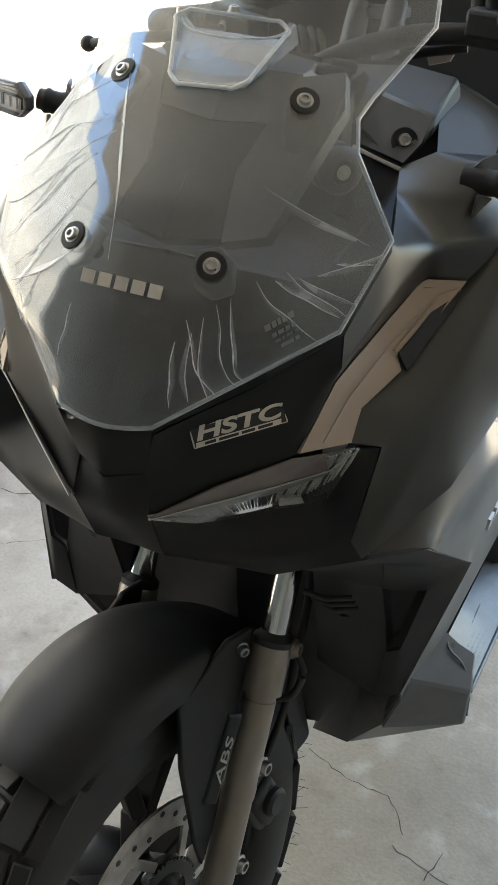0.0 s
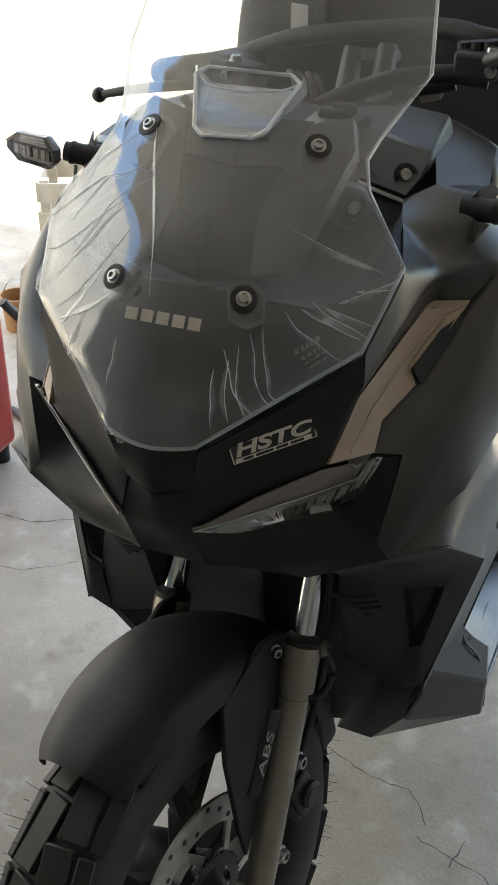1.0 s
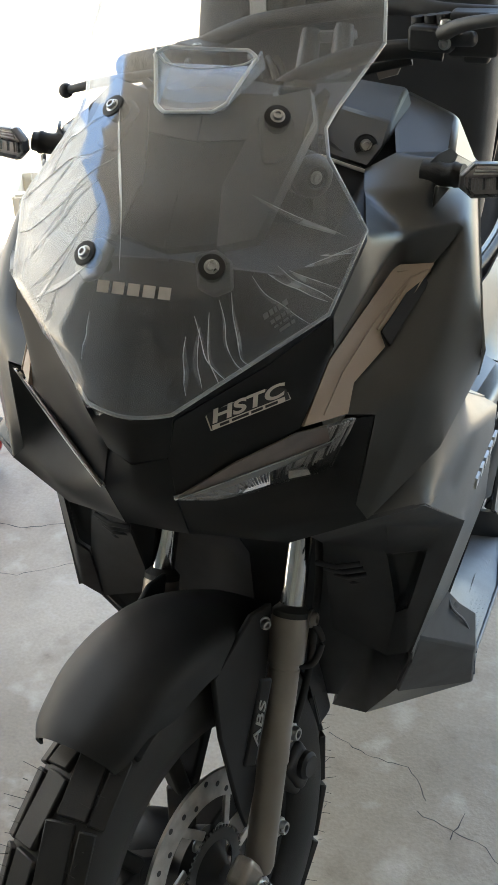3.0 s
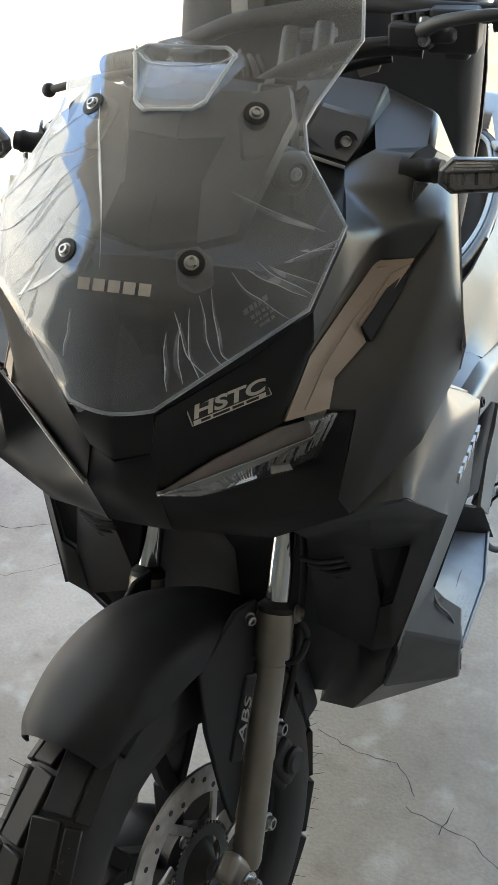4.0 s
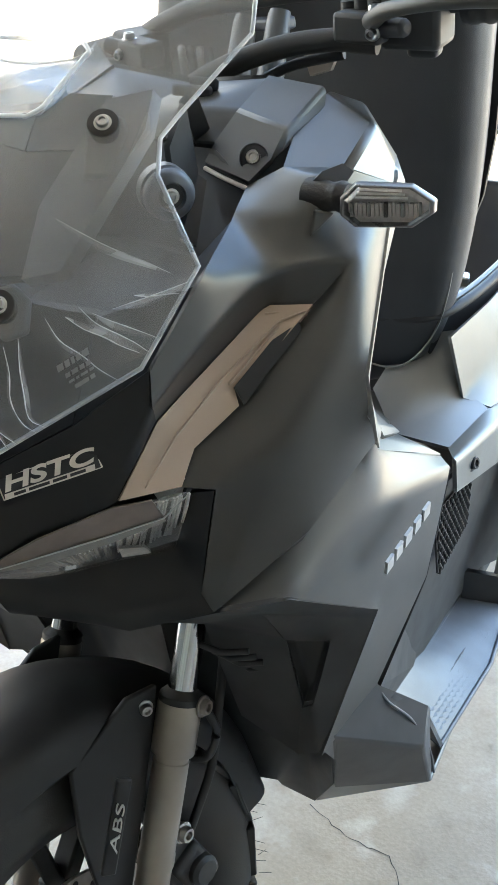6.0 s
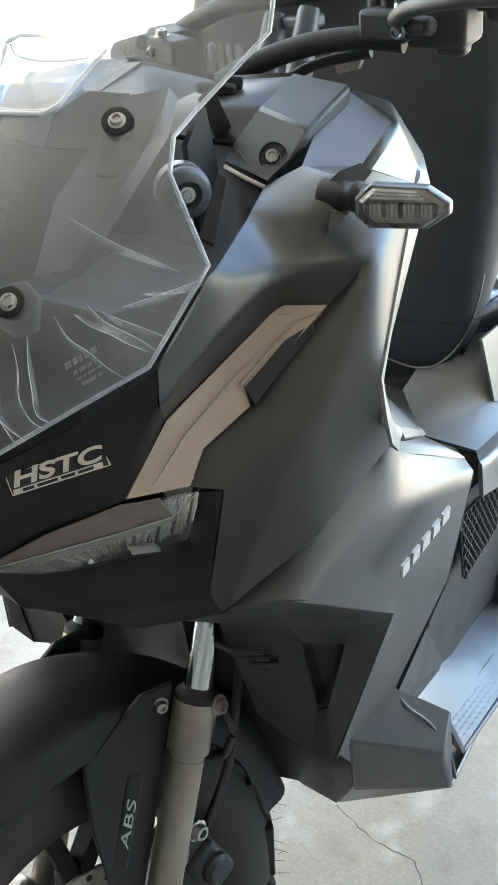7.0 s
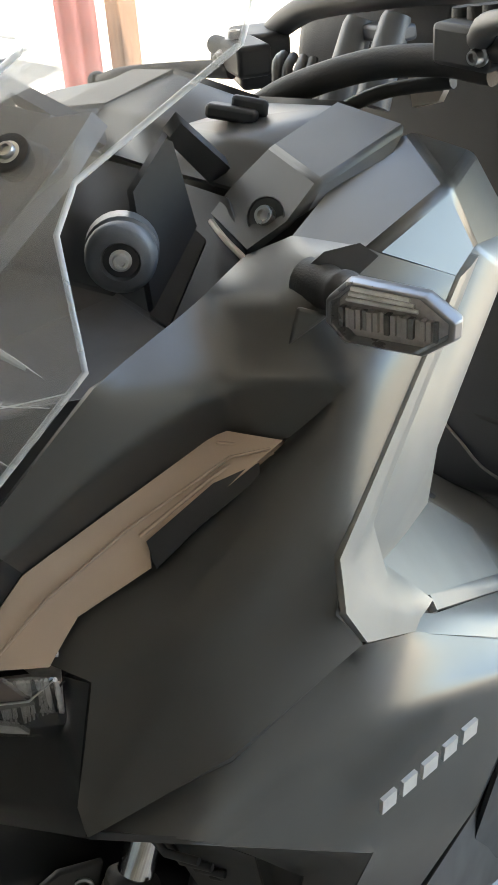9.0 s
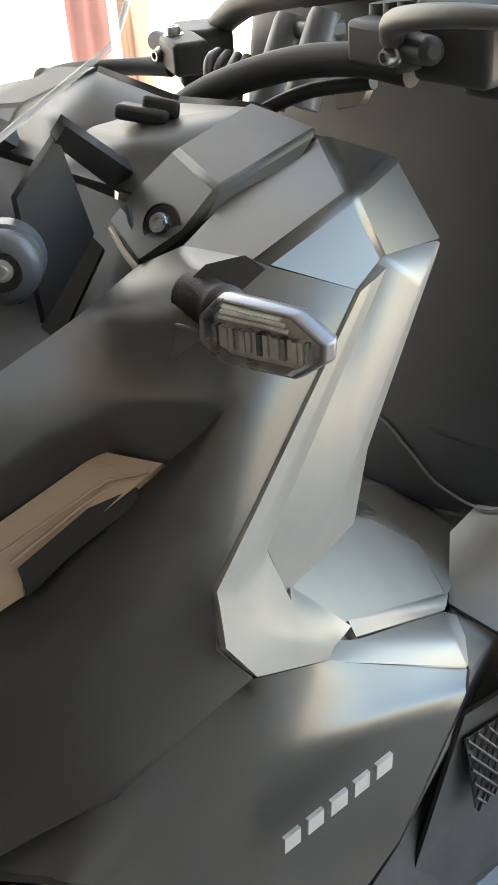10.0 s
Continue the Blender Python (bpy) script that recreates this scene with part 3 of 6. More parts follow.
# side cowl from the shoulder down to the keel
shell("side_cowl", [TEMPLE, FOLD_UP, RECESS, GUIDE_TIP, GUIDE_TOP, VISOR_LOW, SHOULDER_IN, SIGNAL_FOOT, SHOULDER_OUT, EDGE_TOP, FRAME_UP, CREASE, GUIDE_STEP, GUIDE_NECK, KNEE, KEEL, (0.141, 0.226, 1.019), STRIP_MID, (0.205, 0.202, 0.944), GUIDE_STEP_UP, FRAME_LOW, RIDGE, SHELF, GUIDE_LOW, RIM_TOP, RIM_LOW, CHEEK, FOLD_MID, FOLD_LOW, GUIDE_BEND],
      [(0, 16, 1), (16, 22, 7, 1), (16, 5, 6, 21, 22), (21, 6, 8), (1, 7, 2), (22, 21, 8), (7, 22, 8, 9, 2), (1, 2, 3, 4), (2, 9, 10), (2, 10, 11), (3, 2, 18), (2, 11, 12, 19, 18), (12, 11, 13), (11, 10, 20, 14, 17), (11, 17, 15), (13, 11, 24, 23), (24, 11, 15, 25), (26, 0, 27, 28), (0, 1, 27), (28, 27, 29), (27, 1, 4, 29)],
      COWL, scooter, "matte gunmetal side cowl with a recess round the light, in the shaded tone", soft=0.35, sharp=((1, 2, 0.95), (2, 3, 0.5), (6, 21, 0.8), (8, 21, 0.8), (16, 22, 0.6), (11, 15, 0.55), (11, 13, 0.25), (1, 27, 0.95), (27, 28, 0.85)))
shell("panel_joint", [KNEE, STRIP_MID, KEEL, (0.186, 0.070, 0.753), (0.231, 0.141, 0.787), (0.243, 0.226, 0.824)], [(0, 1, 4, 5), (1, 2, 3, 4)], GUARD, scooter, "black joint under the side cowl", t=0.002, bev=0)
# cowl below the headlight, with a raised rim round the lamp
shell("chin_cowl", [EYE_UNDER, KEEL, (0.120, 0.045, 0.728), (0.034, 0.004, 0.748), EYE_IN, EYE_MID, CHIN, RIM_LOW, RIM_IN, RIM_TOP, (0.172, 0.079, 0.856)],
      [(0, 7, 8, 5), (10, 9, 7, 0), (8, 3, 4, 5), (7, 1, 2, 8), (8, 2, 3), (3, 2, 6)], BLACK, scooter, "matte black cowl below the headlight", soft=0.3, sharp=((7, 8, 0.75), (7, 9, 0.75), (0, 5, 0.5), (0, 10, 0.5)))


def lights():
    for s in (1, -1):
        f = (lambda v: v) if s == 1 else flip
        up = lambda v, d=0.004: (v[0] + 0.6 * d, v[1] - 0.6 * d, v[2] + 0.5 * d)
        vs = [up(v) for v in (GUIDE_LOW_IN, GUIDE_BEND, GUIDE_TOP, GUIDE_TIP, (0.196, 0.168, 0.930), GUIDE_STEP_UP, GUIDE_STEP, GUIDE_NECK, GUIDE_LOW)]
        bm = poly([f(v) for v in vs], [(0, 1, 7, 8), (1, 5, 6, 7), (1, 2, 4, 5), (2, 3, 4)])
        crease = bm.edges.layers.float.new("crease_edge")
        corner = bm.verts.layers.float.new("crease_vert")
        for e in bm.edges:
            e[crease] = 0.1 if len(e.link_faces) == 2 else 1.0
            if len(e.link_faces) != 2:
                e.verts[0][corner] = e.verts[1][corner] = 1.0
        ob = part("daytime_light", bm, AMBER, scooter, "smoky brown daytime light strip", 180)
        form = ob.modifiers.new("form", "SUBSURF")
        form.levels = form.render_levels = 3
        thick(ob, 0.006)
        rib = [f(up(v, 0.0085)) for v in ((0.150, 0.052, 0.870), (0.157, 0.087, 0.896), (0.172, 0.135, 0.924), (0.192, 0.192, 0.950), (0.207, 0.208, 0.954))]
        bm = bmesh.new()
        tube(bm, rib, 0.0009, 6)
        part("rib", bm, AMBER, ob, "", 70)
        pocket = part("light_recess", poly([f(up(v, 0.0105)) for v in (GUIDE_STEP_UP, (0.191, 0.180, 0.9385), (0.203, 0.203, 0.9455), (0.207, 0.200, 0.940), (0.195, 0.164, 0.920), (0.186, 0.140, 0.9015))], [(0, 1, 2, 3, 4, 5)]), GUARD, ob, "black slot beside the light strip")
        thick(pocket, 0.003)
        for pts, r, mat in (([(0.176, 0.138, 0.9185), (0.190, 0.180, 0.9415), (0.196, 0.197, 0.9475), (0.208, 0.210, 0.9505)], 0.0013, AMBER), ([(0.180, 0.193, 0.9540), (0.194, 0.203, 0.9535), (0.209, 0.212, 0.9545)], 0.0009, AMBER)):
            bm = bmesh.new()
            tube(bm, smooth_line([f(up(v, 0.0072)) for v in pts], 3), r, 6)
            part("rib", bm, mat, ob, "", 70)
        # headlight: a crinkled reflector behind a clear lens, under a smoked cover strip
        out = (Vector((0.136, 0.036, 0.865)) - Vector(EYE_IN)).cross(Vector(EYE_UNDER) - Vector(EYE_IN)).normalized()
        out = out if out.y < 0 else -out
        g = lambda v, d: f(tuple(Vector(v) + out * d))
        tip, rim = (0.034, -0.027, 0.811), [(0.034, -0.027, 0.811), (0.074, 0.004, 0.820), (0.117, 0.038, 0.830), (0.153, 0.066, 0.840), (0.175, 0.072, 0.865)]
        brow = [(0.083, 0.000, 0.842), (0.132, 0.034, 0.863), (0.154, 0.053, 0.8635), (0.171, 0.067, 0.866)]
        low = [(0.060, 0.005, 0.795), (0.088, 0.033, 0.7915), (0.116, 0.056, 0.796), (0.146, 0.084, 0.795), (0.161, 0.078, 0.830), (0.172, 0.074, 0.856)]
        backing = part("light_housing", poly([g(v, -0.022) for v in (EYE_IN, (0.080, -0.005, 0.850), GUIDE_LOW_IN, GUIDE_LOW, (0.185, 0.078, 0.868), EYE_UNDER, EYE_MID)], [range(7)]), PLASTIC, scooter, "black housing behind the lights")
        thick(backing, 0.003)
        bowl = part("headlight", poly([g(v, -0.010) for v in (*rim, *low[::-1], *brow[2:])], [(0, 1, 9, 10), (1, 2, 8, 9), (2, 3, 7, 8), (3, 4, 5, 6, 7), (3, 11, 12, 4)]), FOIL, scooter, "clear headlight with a crinkled reflector, its glints painted white", 20)
        thick(bowl, 0.002)
        cover = part("light_cover", poly([g(v, 0.004) for v in (*rim, *brow[::-1])], [(0, 1, 8), (1, 2, 7, 8), (2, 3, 6, 7)]), COVER, bowl, "smoked brown cover strip over the headlight", 60)
        thick(cover, 0.0016)
        bevelled(cover, 0.0005, 2, 30)
        bm = bmesh.new()
        tube(bm, [g(v, 0.006) for v in rim], [0.0004, 0.0006, 0.0007, 0.0007, 0.0005], 8)
        part("light_rim", bm, SILVER, bowl, "thin pale rim of the headlight", 60)
        band = [Vector(v) + Vector((0.001, 0.004, -0.016)) * k for v, k in zip(rim, (0.2, 0.7, 0.7, 0.45, 0.2))]
        strip = part("light_bar", poly([g(v, 0.002) for v in (*rim, *band[::-1])], [(0, 1, 8, 9), (1, 2, 7, 8), (2, 3, 6, 7)]), GREY, bowl, "grey ribbed bar along the top of the reflector", 60)
        thick(strip, 0.002)
        # Pale and black ribs paint the reflector's glints and dark reflections.
        rnd = random.Random(31)
        for i in range(22):
            u = i / 21
            a = Vector((0.176, 0.076, 0.858)).lerp(Vector((0.118, 0.046, 0.818)), u)
            b = Vector((0.158, 0.082, 0.818)).lerp(Vector((0.112, 0.053, 0.799)), u) + Vector((-0.012, -0.004, -0.002)) * (1 - u)
            bm = bmesh.new()
            w = rnd.uniform(0.0009, 0.0019)
            tube(bm, [g(a, 0.002), g(a.lerp(b, 0.5), rnd.uniform(-0.001, 0.002)), g(b, 0.002)], [w * 0.6, w, w * 0.5], 6)
            part("reflector_rib", bm, FOIL if i % 3 else INK, bowl, "", 70)
        for i in range(16):
            u = i / 15
            a = Vector((0.117, 0.044, 0.819)).lerp(Vector((0.076, 0.010, 0.811)), u)
            b = Vector((0.110, 0.052, 0.799)).lerp(Vector((0.080, 0.024, 0.797)), u)
            bm = bmesh.new()
            w = rnd.uniform(0.0009, 0.0022)
            tube(bm, [g(a, 0.0035), g(a.lerp(b, 0.5), rnd.uniform(0.001, 0.004)), g(b, 0.0035)], [w * 0.6, w, w * 0.5], 6)
            part("reflector_rib", bm, REFLECT if i % 3 else INK, bowl, "", 70)
        for i in range(12):
            u = i / 11
            a = Vector((0.148, 0.056, 0.853)).lerp(Vector((0.175, 0.072, 0.862)), u)
            b = Vector((0.126, 0.064, 0.800)).lerp(Vector((0.160, 0.080, 0.826)), u)
            bm = bmesh.new()
            w = rnd.uniform(0.0012, 0.0022)
            tube(bm, [g(a, 0.003), g(a.lerp(b, 0.45), 0.001 + rnd.uniform(0, 0.002)), g(b, 0.003)], [w * 0.7, w, w * 0.5], 6)
            part("reflector_rib", bm, INK if i % 4 == 2 else FOIL, bowl, "", 70)
        bulb = part("side_lamp", poly([g(v, 0.003) for v in ((0.1173, 0.0502, 0.8091), (0.1312, 0.0658, 0.8042), (0.1319, 0.0716, 0.7949), (0.1154, 0.0554, 0.7968))], [(0, 1, 2, 3)]), FOIL, bowl, "small pale side lamp")
        thick(bulb, 0.003)
        lens = part("lens", poly([g(v, 0.005) for v in (*rim, *low[::-1], *brow[2:])], [(0, 1, 9, 10), (1, 2, 8, 9), (2, 3, 7, 8), (3, 4, 5, 6, 7), (3, 11, 12, 4)]), GLASSY, bowl, "clear headlight lens", 50)
        thick(lens, 0.002)
        lens.visible_shadow = False


lights()
shell("cowl_liner", [(0.140, 0.096, 0.940), (0.148, 0.150, 0.975), (0.150, 0.245, 0.970), (0.192, 0.246, 0.945), (0.188, 0.182, 0.896), (0.160, 0.112, 0.860), (0.132, 0.072, 0.872)],
      [range(7)], PLASTIC, scooter, "black liner behind the front cowls", t=0.003, bev=0)

# visor cover beside the instruments
VC_A, VC_B = (0.088, 0.332, 1.067), (0.142, 0.318, 1.059)
shell("visor_cover", [VC_A, VC_B, (0.132, 0.268, 1.030), (0.079, 0.287, 1.035), (0.138, 0.398, 1.072), (0.084, 0.395, 1.079), (0.080, 0.304, 1.047), (0.148, 0.372, 1.062), (0.141, 0.300, 1.044)],
      [(6, 0, 1, 8, 2, 3), (0, 5, 4, 1), (1, 4, 7, 8)], DUSK, scooter, "matte gunmetal visor cover", t=0.005, bev=0.0025, seg=2, smooth=14)
for s in (1, -1):
    bolt("cover_bolt", (0.124 * s, 0.2905, 1.0435), (0.35 * s, -0.8, 0.45), 0.0062, scooter, STEEL, "steel hex bolt in a round pocket")
    # Flat black ring paints the shade inside the bolt's recess.
    bm = bmesh.new()
    lathe(bm, Matrix.Translation((0.124 * s, 0.2910, 1.0430)) @ Vector((0.35 * s, -0.8, 0.45)).to_track_quat("Z", "Y").to_matrix().to_4x4(), [(0.004, 0.0005), (0.0115, 0.0005), (0.0122, 0.0022), (0.0115, 0.0026), (0.0108, 0.0012), (0.004, 0.0012)], 28)
    part("bolt_pocket_shade", bm, INK, scooter, "black ring for the shade in the cover bolt's round pocket", 50)
    piped("cover_edge", [(0.079 * s, 0.285, 1.032), (0.105 * s, 0.274, 1.029), (0.131 * s, 0.2655, 1.026)], 0.0020, CREAM, scooter, "pale edge of the visor cover", 2, 6)

# shoulder panel
shell("shoulder_panel", [SHOULDER_IN, (0.146, 0.320, 1.052), (0.140, 0.401, 1.068), (0.200, 0.364, 1.056), SHOULDER_OUT, (0.213, 0.372, 1.021), EDGE_TOP, (0.150, 0.450, 1.045), (0.176, 0.462, 0.995)],
      [(0, 1, 2, 3, 4), (4, 3, 5, 6), (3, 2, 7), (3, 7, 8, 5)], COWL, scooter, "matte gunmetal shoulder panel", t=0.004, bev=0.004, seg=3, smooth=14)

# edge frame of the leg shield and its flank, in the lit body tone
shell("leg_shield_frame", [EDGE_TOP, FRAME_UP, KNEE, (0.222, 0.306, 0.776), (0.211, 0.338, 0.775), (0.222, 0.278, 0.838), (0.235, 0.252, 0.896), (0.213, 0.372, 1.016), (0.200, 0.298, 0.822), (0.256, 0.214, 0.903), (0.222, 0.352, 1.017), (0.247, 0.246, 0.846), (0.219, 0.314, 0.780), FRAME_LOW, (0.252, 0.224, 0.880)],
      [(0, 1, 9, 10), (10, 9, 6, 7), (1, 13, 14, 9), (13, 2, 11, 14), (9, 14, 11, 5, 6), (2, 3, 12, 11), (11, 12, 4, 8, 5)], GREY, scooter, "gunmetal edge frame of the leg shield, in the lit tone", t=0.008, soft=0.5, sharp=((9, 10, 0.8), (9, 14, 0.8), (14, 11, 0.8), (11, 12, 0.7)))
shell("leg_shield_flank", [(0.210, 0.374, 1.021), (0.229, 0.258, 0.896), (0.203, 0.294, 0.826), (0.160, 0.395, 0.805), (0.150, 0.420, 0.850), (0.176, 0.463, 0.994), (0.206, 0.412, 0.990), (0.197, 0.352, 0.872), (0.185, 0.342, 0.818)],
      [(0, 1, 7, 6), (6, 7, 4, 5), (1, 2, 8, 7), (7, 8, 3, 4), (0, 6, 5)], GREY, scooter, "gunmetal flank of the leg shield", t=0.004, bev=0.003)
shell("leg_shield_back", [(0.172, 0.466, 0.985), (0.150, 0.420, 0.850), (0.120, 0.420, 0.790), (0, 0.44, 0.80), (0, 0.49, 0.98), (0.150, 0.450, 1.045), (0, 0.47, 1.04)],
      [(0, 1, 2, 3, 4), (0, 4, 6, 5)], PLASTIC, scooter, "black inner leg shield", t=0.004, bev=0.003)

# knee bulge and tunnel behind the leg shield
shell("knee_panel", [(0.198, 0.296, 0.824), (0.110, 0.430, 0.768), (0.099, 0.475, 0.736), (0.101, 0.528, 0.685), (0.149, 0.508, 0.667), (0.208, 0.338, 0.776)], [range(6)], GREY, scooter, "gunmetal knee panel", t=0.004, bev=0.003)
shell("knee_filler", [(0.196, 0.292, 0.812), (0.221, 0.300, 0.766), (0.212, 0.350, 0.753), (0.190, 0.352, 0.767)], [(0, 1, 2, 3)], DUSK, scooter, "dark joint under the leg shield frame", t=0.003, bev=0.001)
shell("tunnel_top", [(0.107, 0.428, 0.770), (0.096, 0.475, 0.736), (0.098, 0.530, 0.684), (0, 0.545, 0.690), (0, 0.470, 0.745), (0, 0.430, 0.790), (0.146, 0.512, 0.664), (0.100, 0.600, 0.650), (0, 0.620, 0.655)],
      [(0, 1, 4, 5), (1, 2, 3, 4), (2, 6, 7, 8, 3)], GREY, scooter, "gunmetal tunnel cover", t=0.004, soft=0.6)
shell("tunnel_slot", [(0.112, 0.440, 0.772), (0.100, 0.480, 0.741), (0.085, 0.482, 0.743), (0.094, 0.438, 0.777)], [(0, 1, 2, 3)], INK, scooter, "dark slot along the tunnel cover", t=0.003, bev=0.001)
shell("knee_band", [(0.208, 0.338, 0.777), (0.149, 0.508, 0.668), (0.167, 0.484, 0.678), (0.212, 0.341, 0.764), (0.150, 0.500, 0.674)], [(0, 4, 2, 3), (4, 1, 2)], GREY, scooter, "raised lip of the knee panel, in the lit tone", t=0.008, bev=0.002)
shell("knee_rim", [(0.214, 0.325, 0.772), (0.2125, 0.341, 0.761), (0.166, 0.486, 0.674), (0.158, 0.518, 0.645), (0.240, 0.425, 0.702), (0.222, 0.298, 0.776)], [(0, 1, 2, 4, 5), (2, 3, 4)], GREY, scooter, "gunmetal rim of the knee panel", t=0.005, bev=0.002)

# lower side panel with the emblem
shell("lower_side_panel", [KNEE, (0.222, 0.308, 0.772), (0.239, 0.425, 0.700), (0.257, 0.402, 0.706), (0.253, 0.245, 0.764), (0.238, 0.103, 0.757), (0.186, 0.070, 0.753), (0.256, 0.228, 0.657), (0.262, 0.330, 0.625), (0.237, 0.264, 0.528), (0.212, 0.187, 0.489), (0.231, 0.141, 0.787), (0.243, 0.226, 0.824)],
      [(12, 4, 5, 11), (11, 5, 6), (12, 0, 1, 4), (1, 2, 3, 4), (5, 4, 3, 8, 7), (7, 8, 9, 10)], COWL, scooter, "gunmetal lower side panel with a raised emblem", t=0.004, soft=0.25, sharp=((3, 4, 0.95), (4, 5, 0.8), (7, 8, 0.4)))
for s in (1, -1):
    a, b = Vector((0.2655 * s, 0.224, 0.706)), Vector((0.2705 * s, 0.316, 0.717))
    m = on_face((a + b) / 2 + Vector((0.0015 * s, 0, 0.002)), (b - a) if s == 1 else (a - b), (0.10 * s, 0, 1))
    bars("emblem", m, [0.0125, 0.0125, 0.0135, 0.0125, 0.0135], 0.0135, 0.006, SILVER, scooter, 0.003, "row of silver raised blocks", 0.1)

# dark recess below the wing and inner fairing
shell("wing_under_cowl", [KEEL, (0.2385, 0.103, 0.7575), (0.2565, 0.228, 0.6585), (0.243, 0.215, 0.655), (0.194, 0.132, 0.706), (0.224, 0.197, 0.634), (0.208, 0.186, 0.556), (0.194, 0.190, 0.543), (0.180, 0.192, 0.623), (0.211, 0.190, 0.490), (0.184, 0.194, 0.473)],
      [(0, 1, 2, 3, 4), (4, 3, 5, 8), (3, 2, 9, 6, 5), (6, 9, 10, 7)], PLASTIC, scooter, "black cowl tucked under the wing", t=0.004, soft=0.85)
shell("wing_pocket", [(0.180, 0.192, 0.622), (0.223, 0.199, 0.633), (0.207, 0.192, 0.556), (0.193, 0.196, 0.544), (0.185, 0.203, 0.614), (0.214, 0.208, 0.622), (0.203, 0.202, 0.566), (0.194, 0.206, 0.556)],
      [(0, 1, 5, 4), (1, 2, 6, 5), (2, 3, 7, 6), (3, 0, 4, 7), (4, 5, 6, 7)], PLASTIC, scooter, "black moulded pocket under the wing", t=0.002, bev=0.003)
shell("fork_side_cowl", [KEEL, (0.194, 0.132, 0.706), (0.180, 0.192, 0.622), (0.193, 0.194, 0.545), (0.184, 0.195, 0.473), (0.116, 0.203, 0.490), (0.120, 0.150, 0.654), (0.130, 0.070, 0.722)],
      [(0, 1, 6, 7), (1, 2, 6), (2, 3, 4, 5, 6)], PLASTIC, scooter, "black inner cowl beside the fork", t=0.004, soft=0.75)
shell("radiator_fairing", [(0.120, 0.045, 0.728), KEEL, (0.150, 0.150, 0.690), (0.150, 0.270, 0.600), (0.140, 0.300, 0.420), (0.095, 0.290, 0.300), (0, 0.270, 0.300), (0, 0.240, 0.550), (0, 0.120, 0.720), (0.126, 0.328, 0.240), (0.072, 0.345, 0.225), (0.200, 0.252, 0.560), (0.2065, 0.230, 0.466), (0.178, 0.279, 0.343)],
      [(0, 1, 2, 8), (2, 3, 7, 8), (3, 4, 5, 6, 7), (3, 11, 12, 4), (4, 12, 13, 9), (4, 9, 10, 5)], PLASTIC, scooter, "black inner fairing behind the fork", t=0.004, soft=0.5)

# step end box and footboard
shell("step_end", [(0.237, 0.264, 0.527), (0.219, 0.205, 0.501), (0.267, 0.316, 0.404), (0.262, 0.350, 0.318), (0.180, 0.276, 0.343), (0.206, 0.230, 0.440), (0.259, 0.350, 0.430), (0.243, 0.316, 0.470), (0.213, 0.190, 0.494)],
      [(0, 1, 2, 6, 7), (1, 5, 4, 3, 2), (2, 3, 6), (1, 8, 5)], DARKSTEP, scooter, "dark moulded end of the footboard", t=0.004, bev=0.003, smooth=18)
shell("step_gusset", [(0.2125, 0.193, 0.499), (0.2045, 0.234, 0.440), (0.1765, 0.2815, 0.343), (0.166, 0.294, 0.347), (0.190, 0.258, 0.450), (0.198, 0.242, 0.525)], [(0, 1, 4, 5), (1, 2, 3, 4)], PLASTIC, scooter, "", t=0.006, bev=0)
for s in (1, -1):
    piped("step_lip", [(x * s, y, z) for x, y, z in ((0.2355, 0.264, 0.531), (0.241, 0.286, 0.485), (0.2555, 0.312, 0.443), (0.2625, 0.345, 0.373), (0.263, 0.361, 0.320))], 0.0016, STEP, scooter, "pale raised lip of the step end", 6, 8)
    for k in range(4):
        a, b = (0.112 + 0.006 * k, 0.152 + 0.010 * k, 0.622 - 0.013 * k), (0.160 + 0.001 * k, 0.158 + 0.010 * k, 0.627 - 0.0145 * k)
        bm = bmesh.new()
        tube(bm, [(a[0] * s, a[1], a[2]), ((a[0] + b[0]) / 2 * s, a[1] - 0.004, (a[2] + b[2]) / 2), (b[0] * s, b[1], b[2])], 0.0032, 8)
        part("louvre", bm, PLASTIC, scooter, "", 60)
shell("step_under", [(0.262, 0.351, 0.316), (0.176, 0.281, 0.342), (0.126, 0.330, 0.240), (0.200, 0.40, 0.255), (0.215, 0.690, 0.255), (0.232, 0.695, 0.305)],
      [(0, 1, 2, 3), (0, 3, 4, 5)], GREY, scooter, "pale grey underside of the step", t=0.004, bev=0.003)


IN_LINE = [(0.192, 0.380, 0.400), (0.184, 0.520, 0.350), (0.178, 0.715, 0.322)]
OUT_LINE = [(0.257, 0.395, 0.325), (0.260, 0.560, 0.314), (0.240, 0.705, 0.314)]


def tread_point(u, v):
    """A point of the footboard: u from front to back, v from the tunnel to the outer edge."""
    i, t = (0, u * 2) if u < 0.5 else (1, u * 2 - 1)
    a, b = (Vector(line[i]).lerp(Vector(line[i + 1]), t) for line in (IN_LINE, OUT_LINE))
    return a.lerp(b, v)


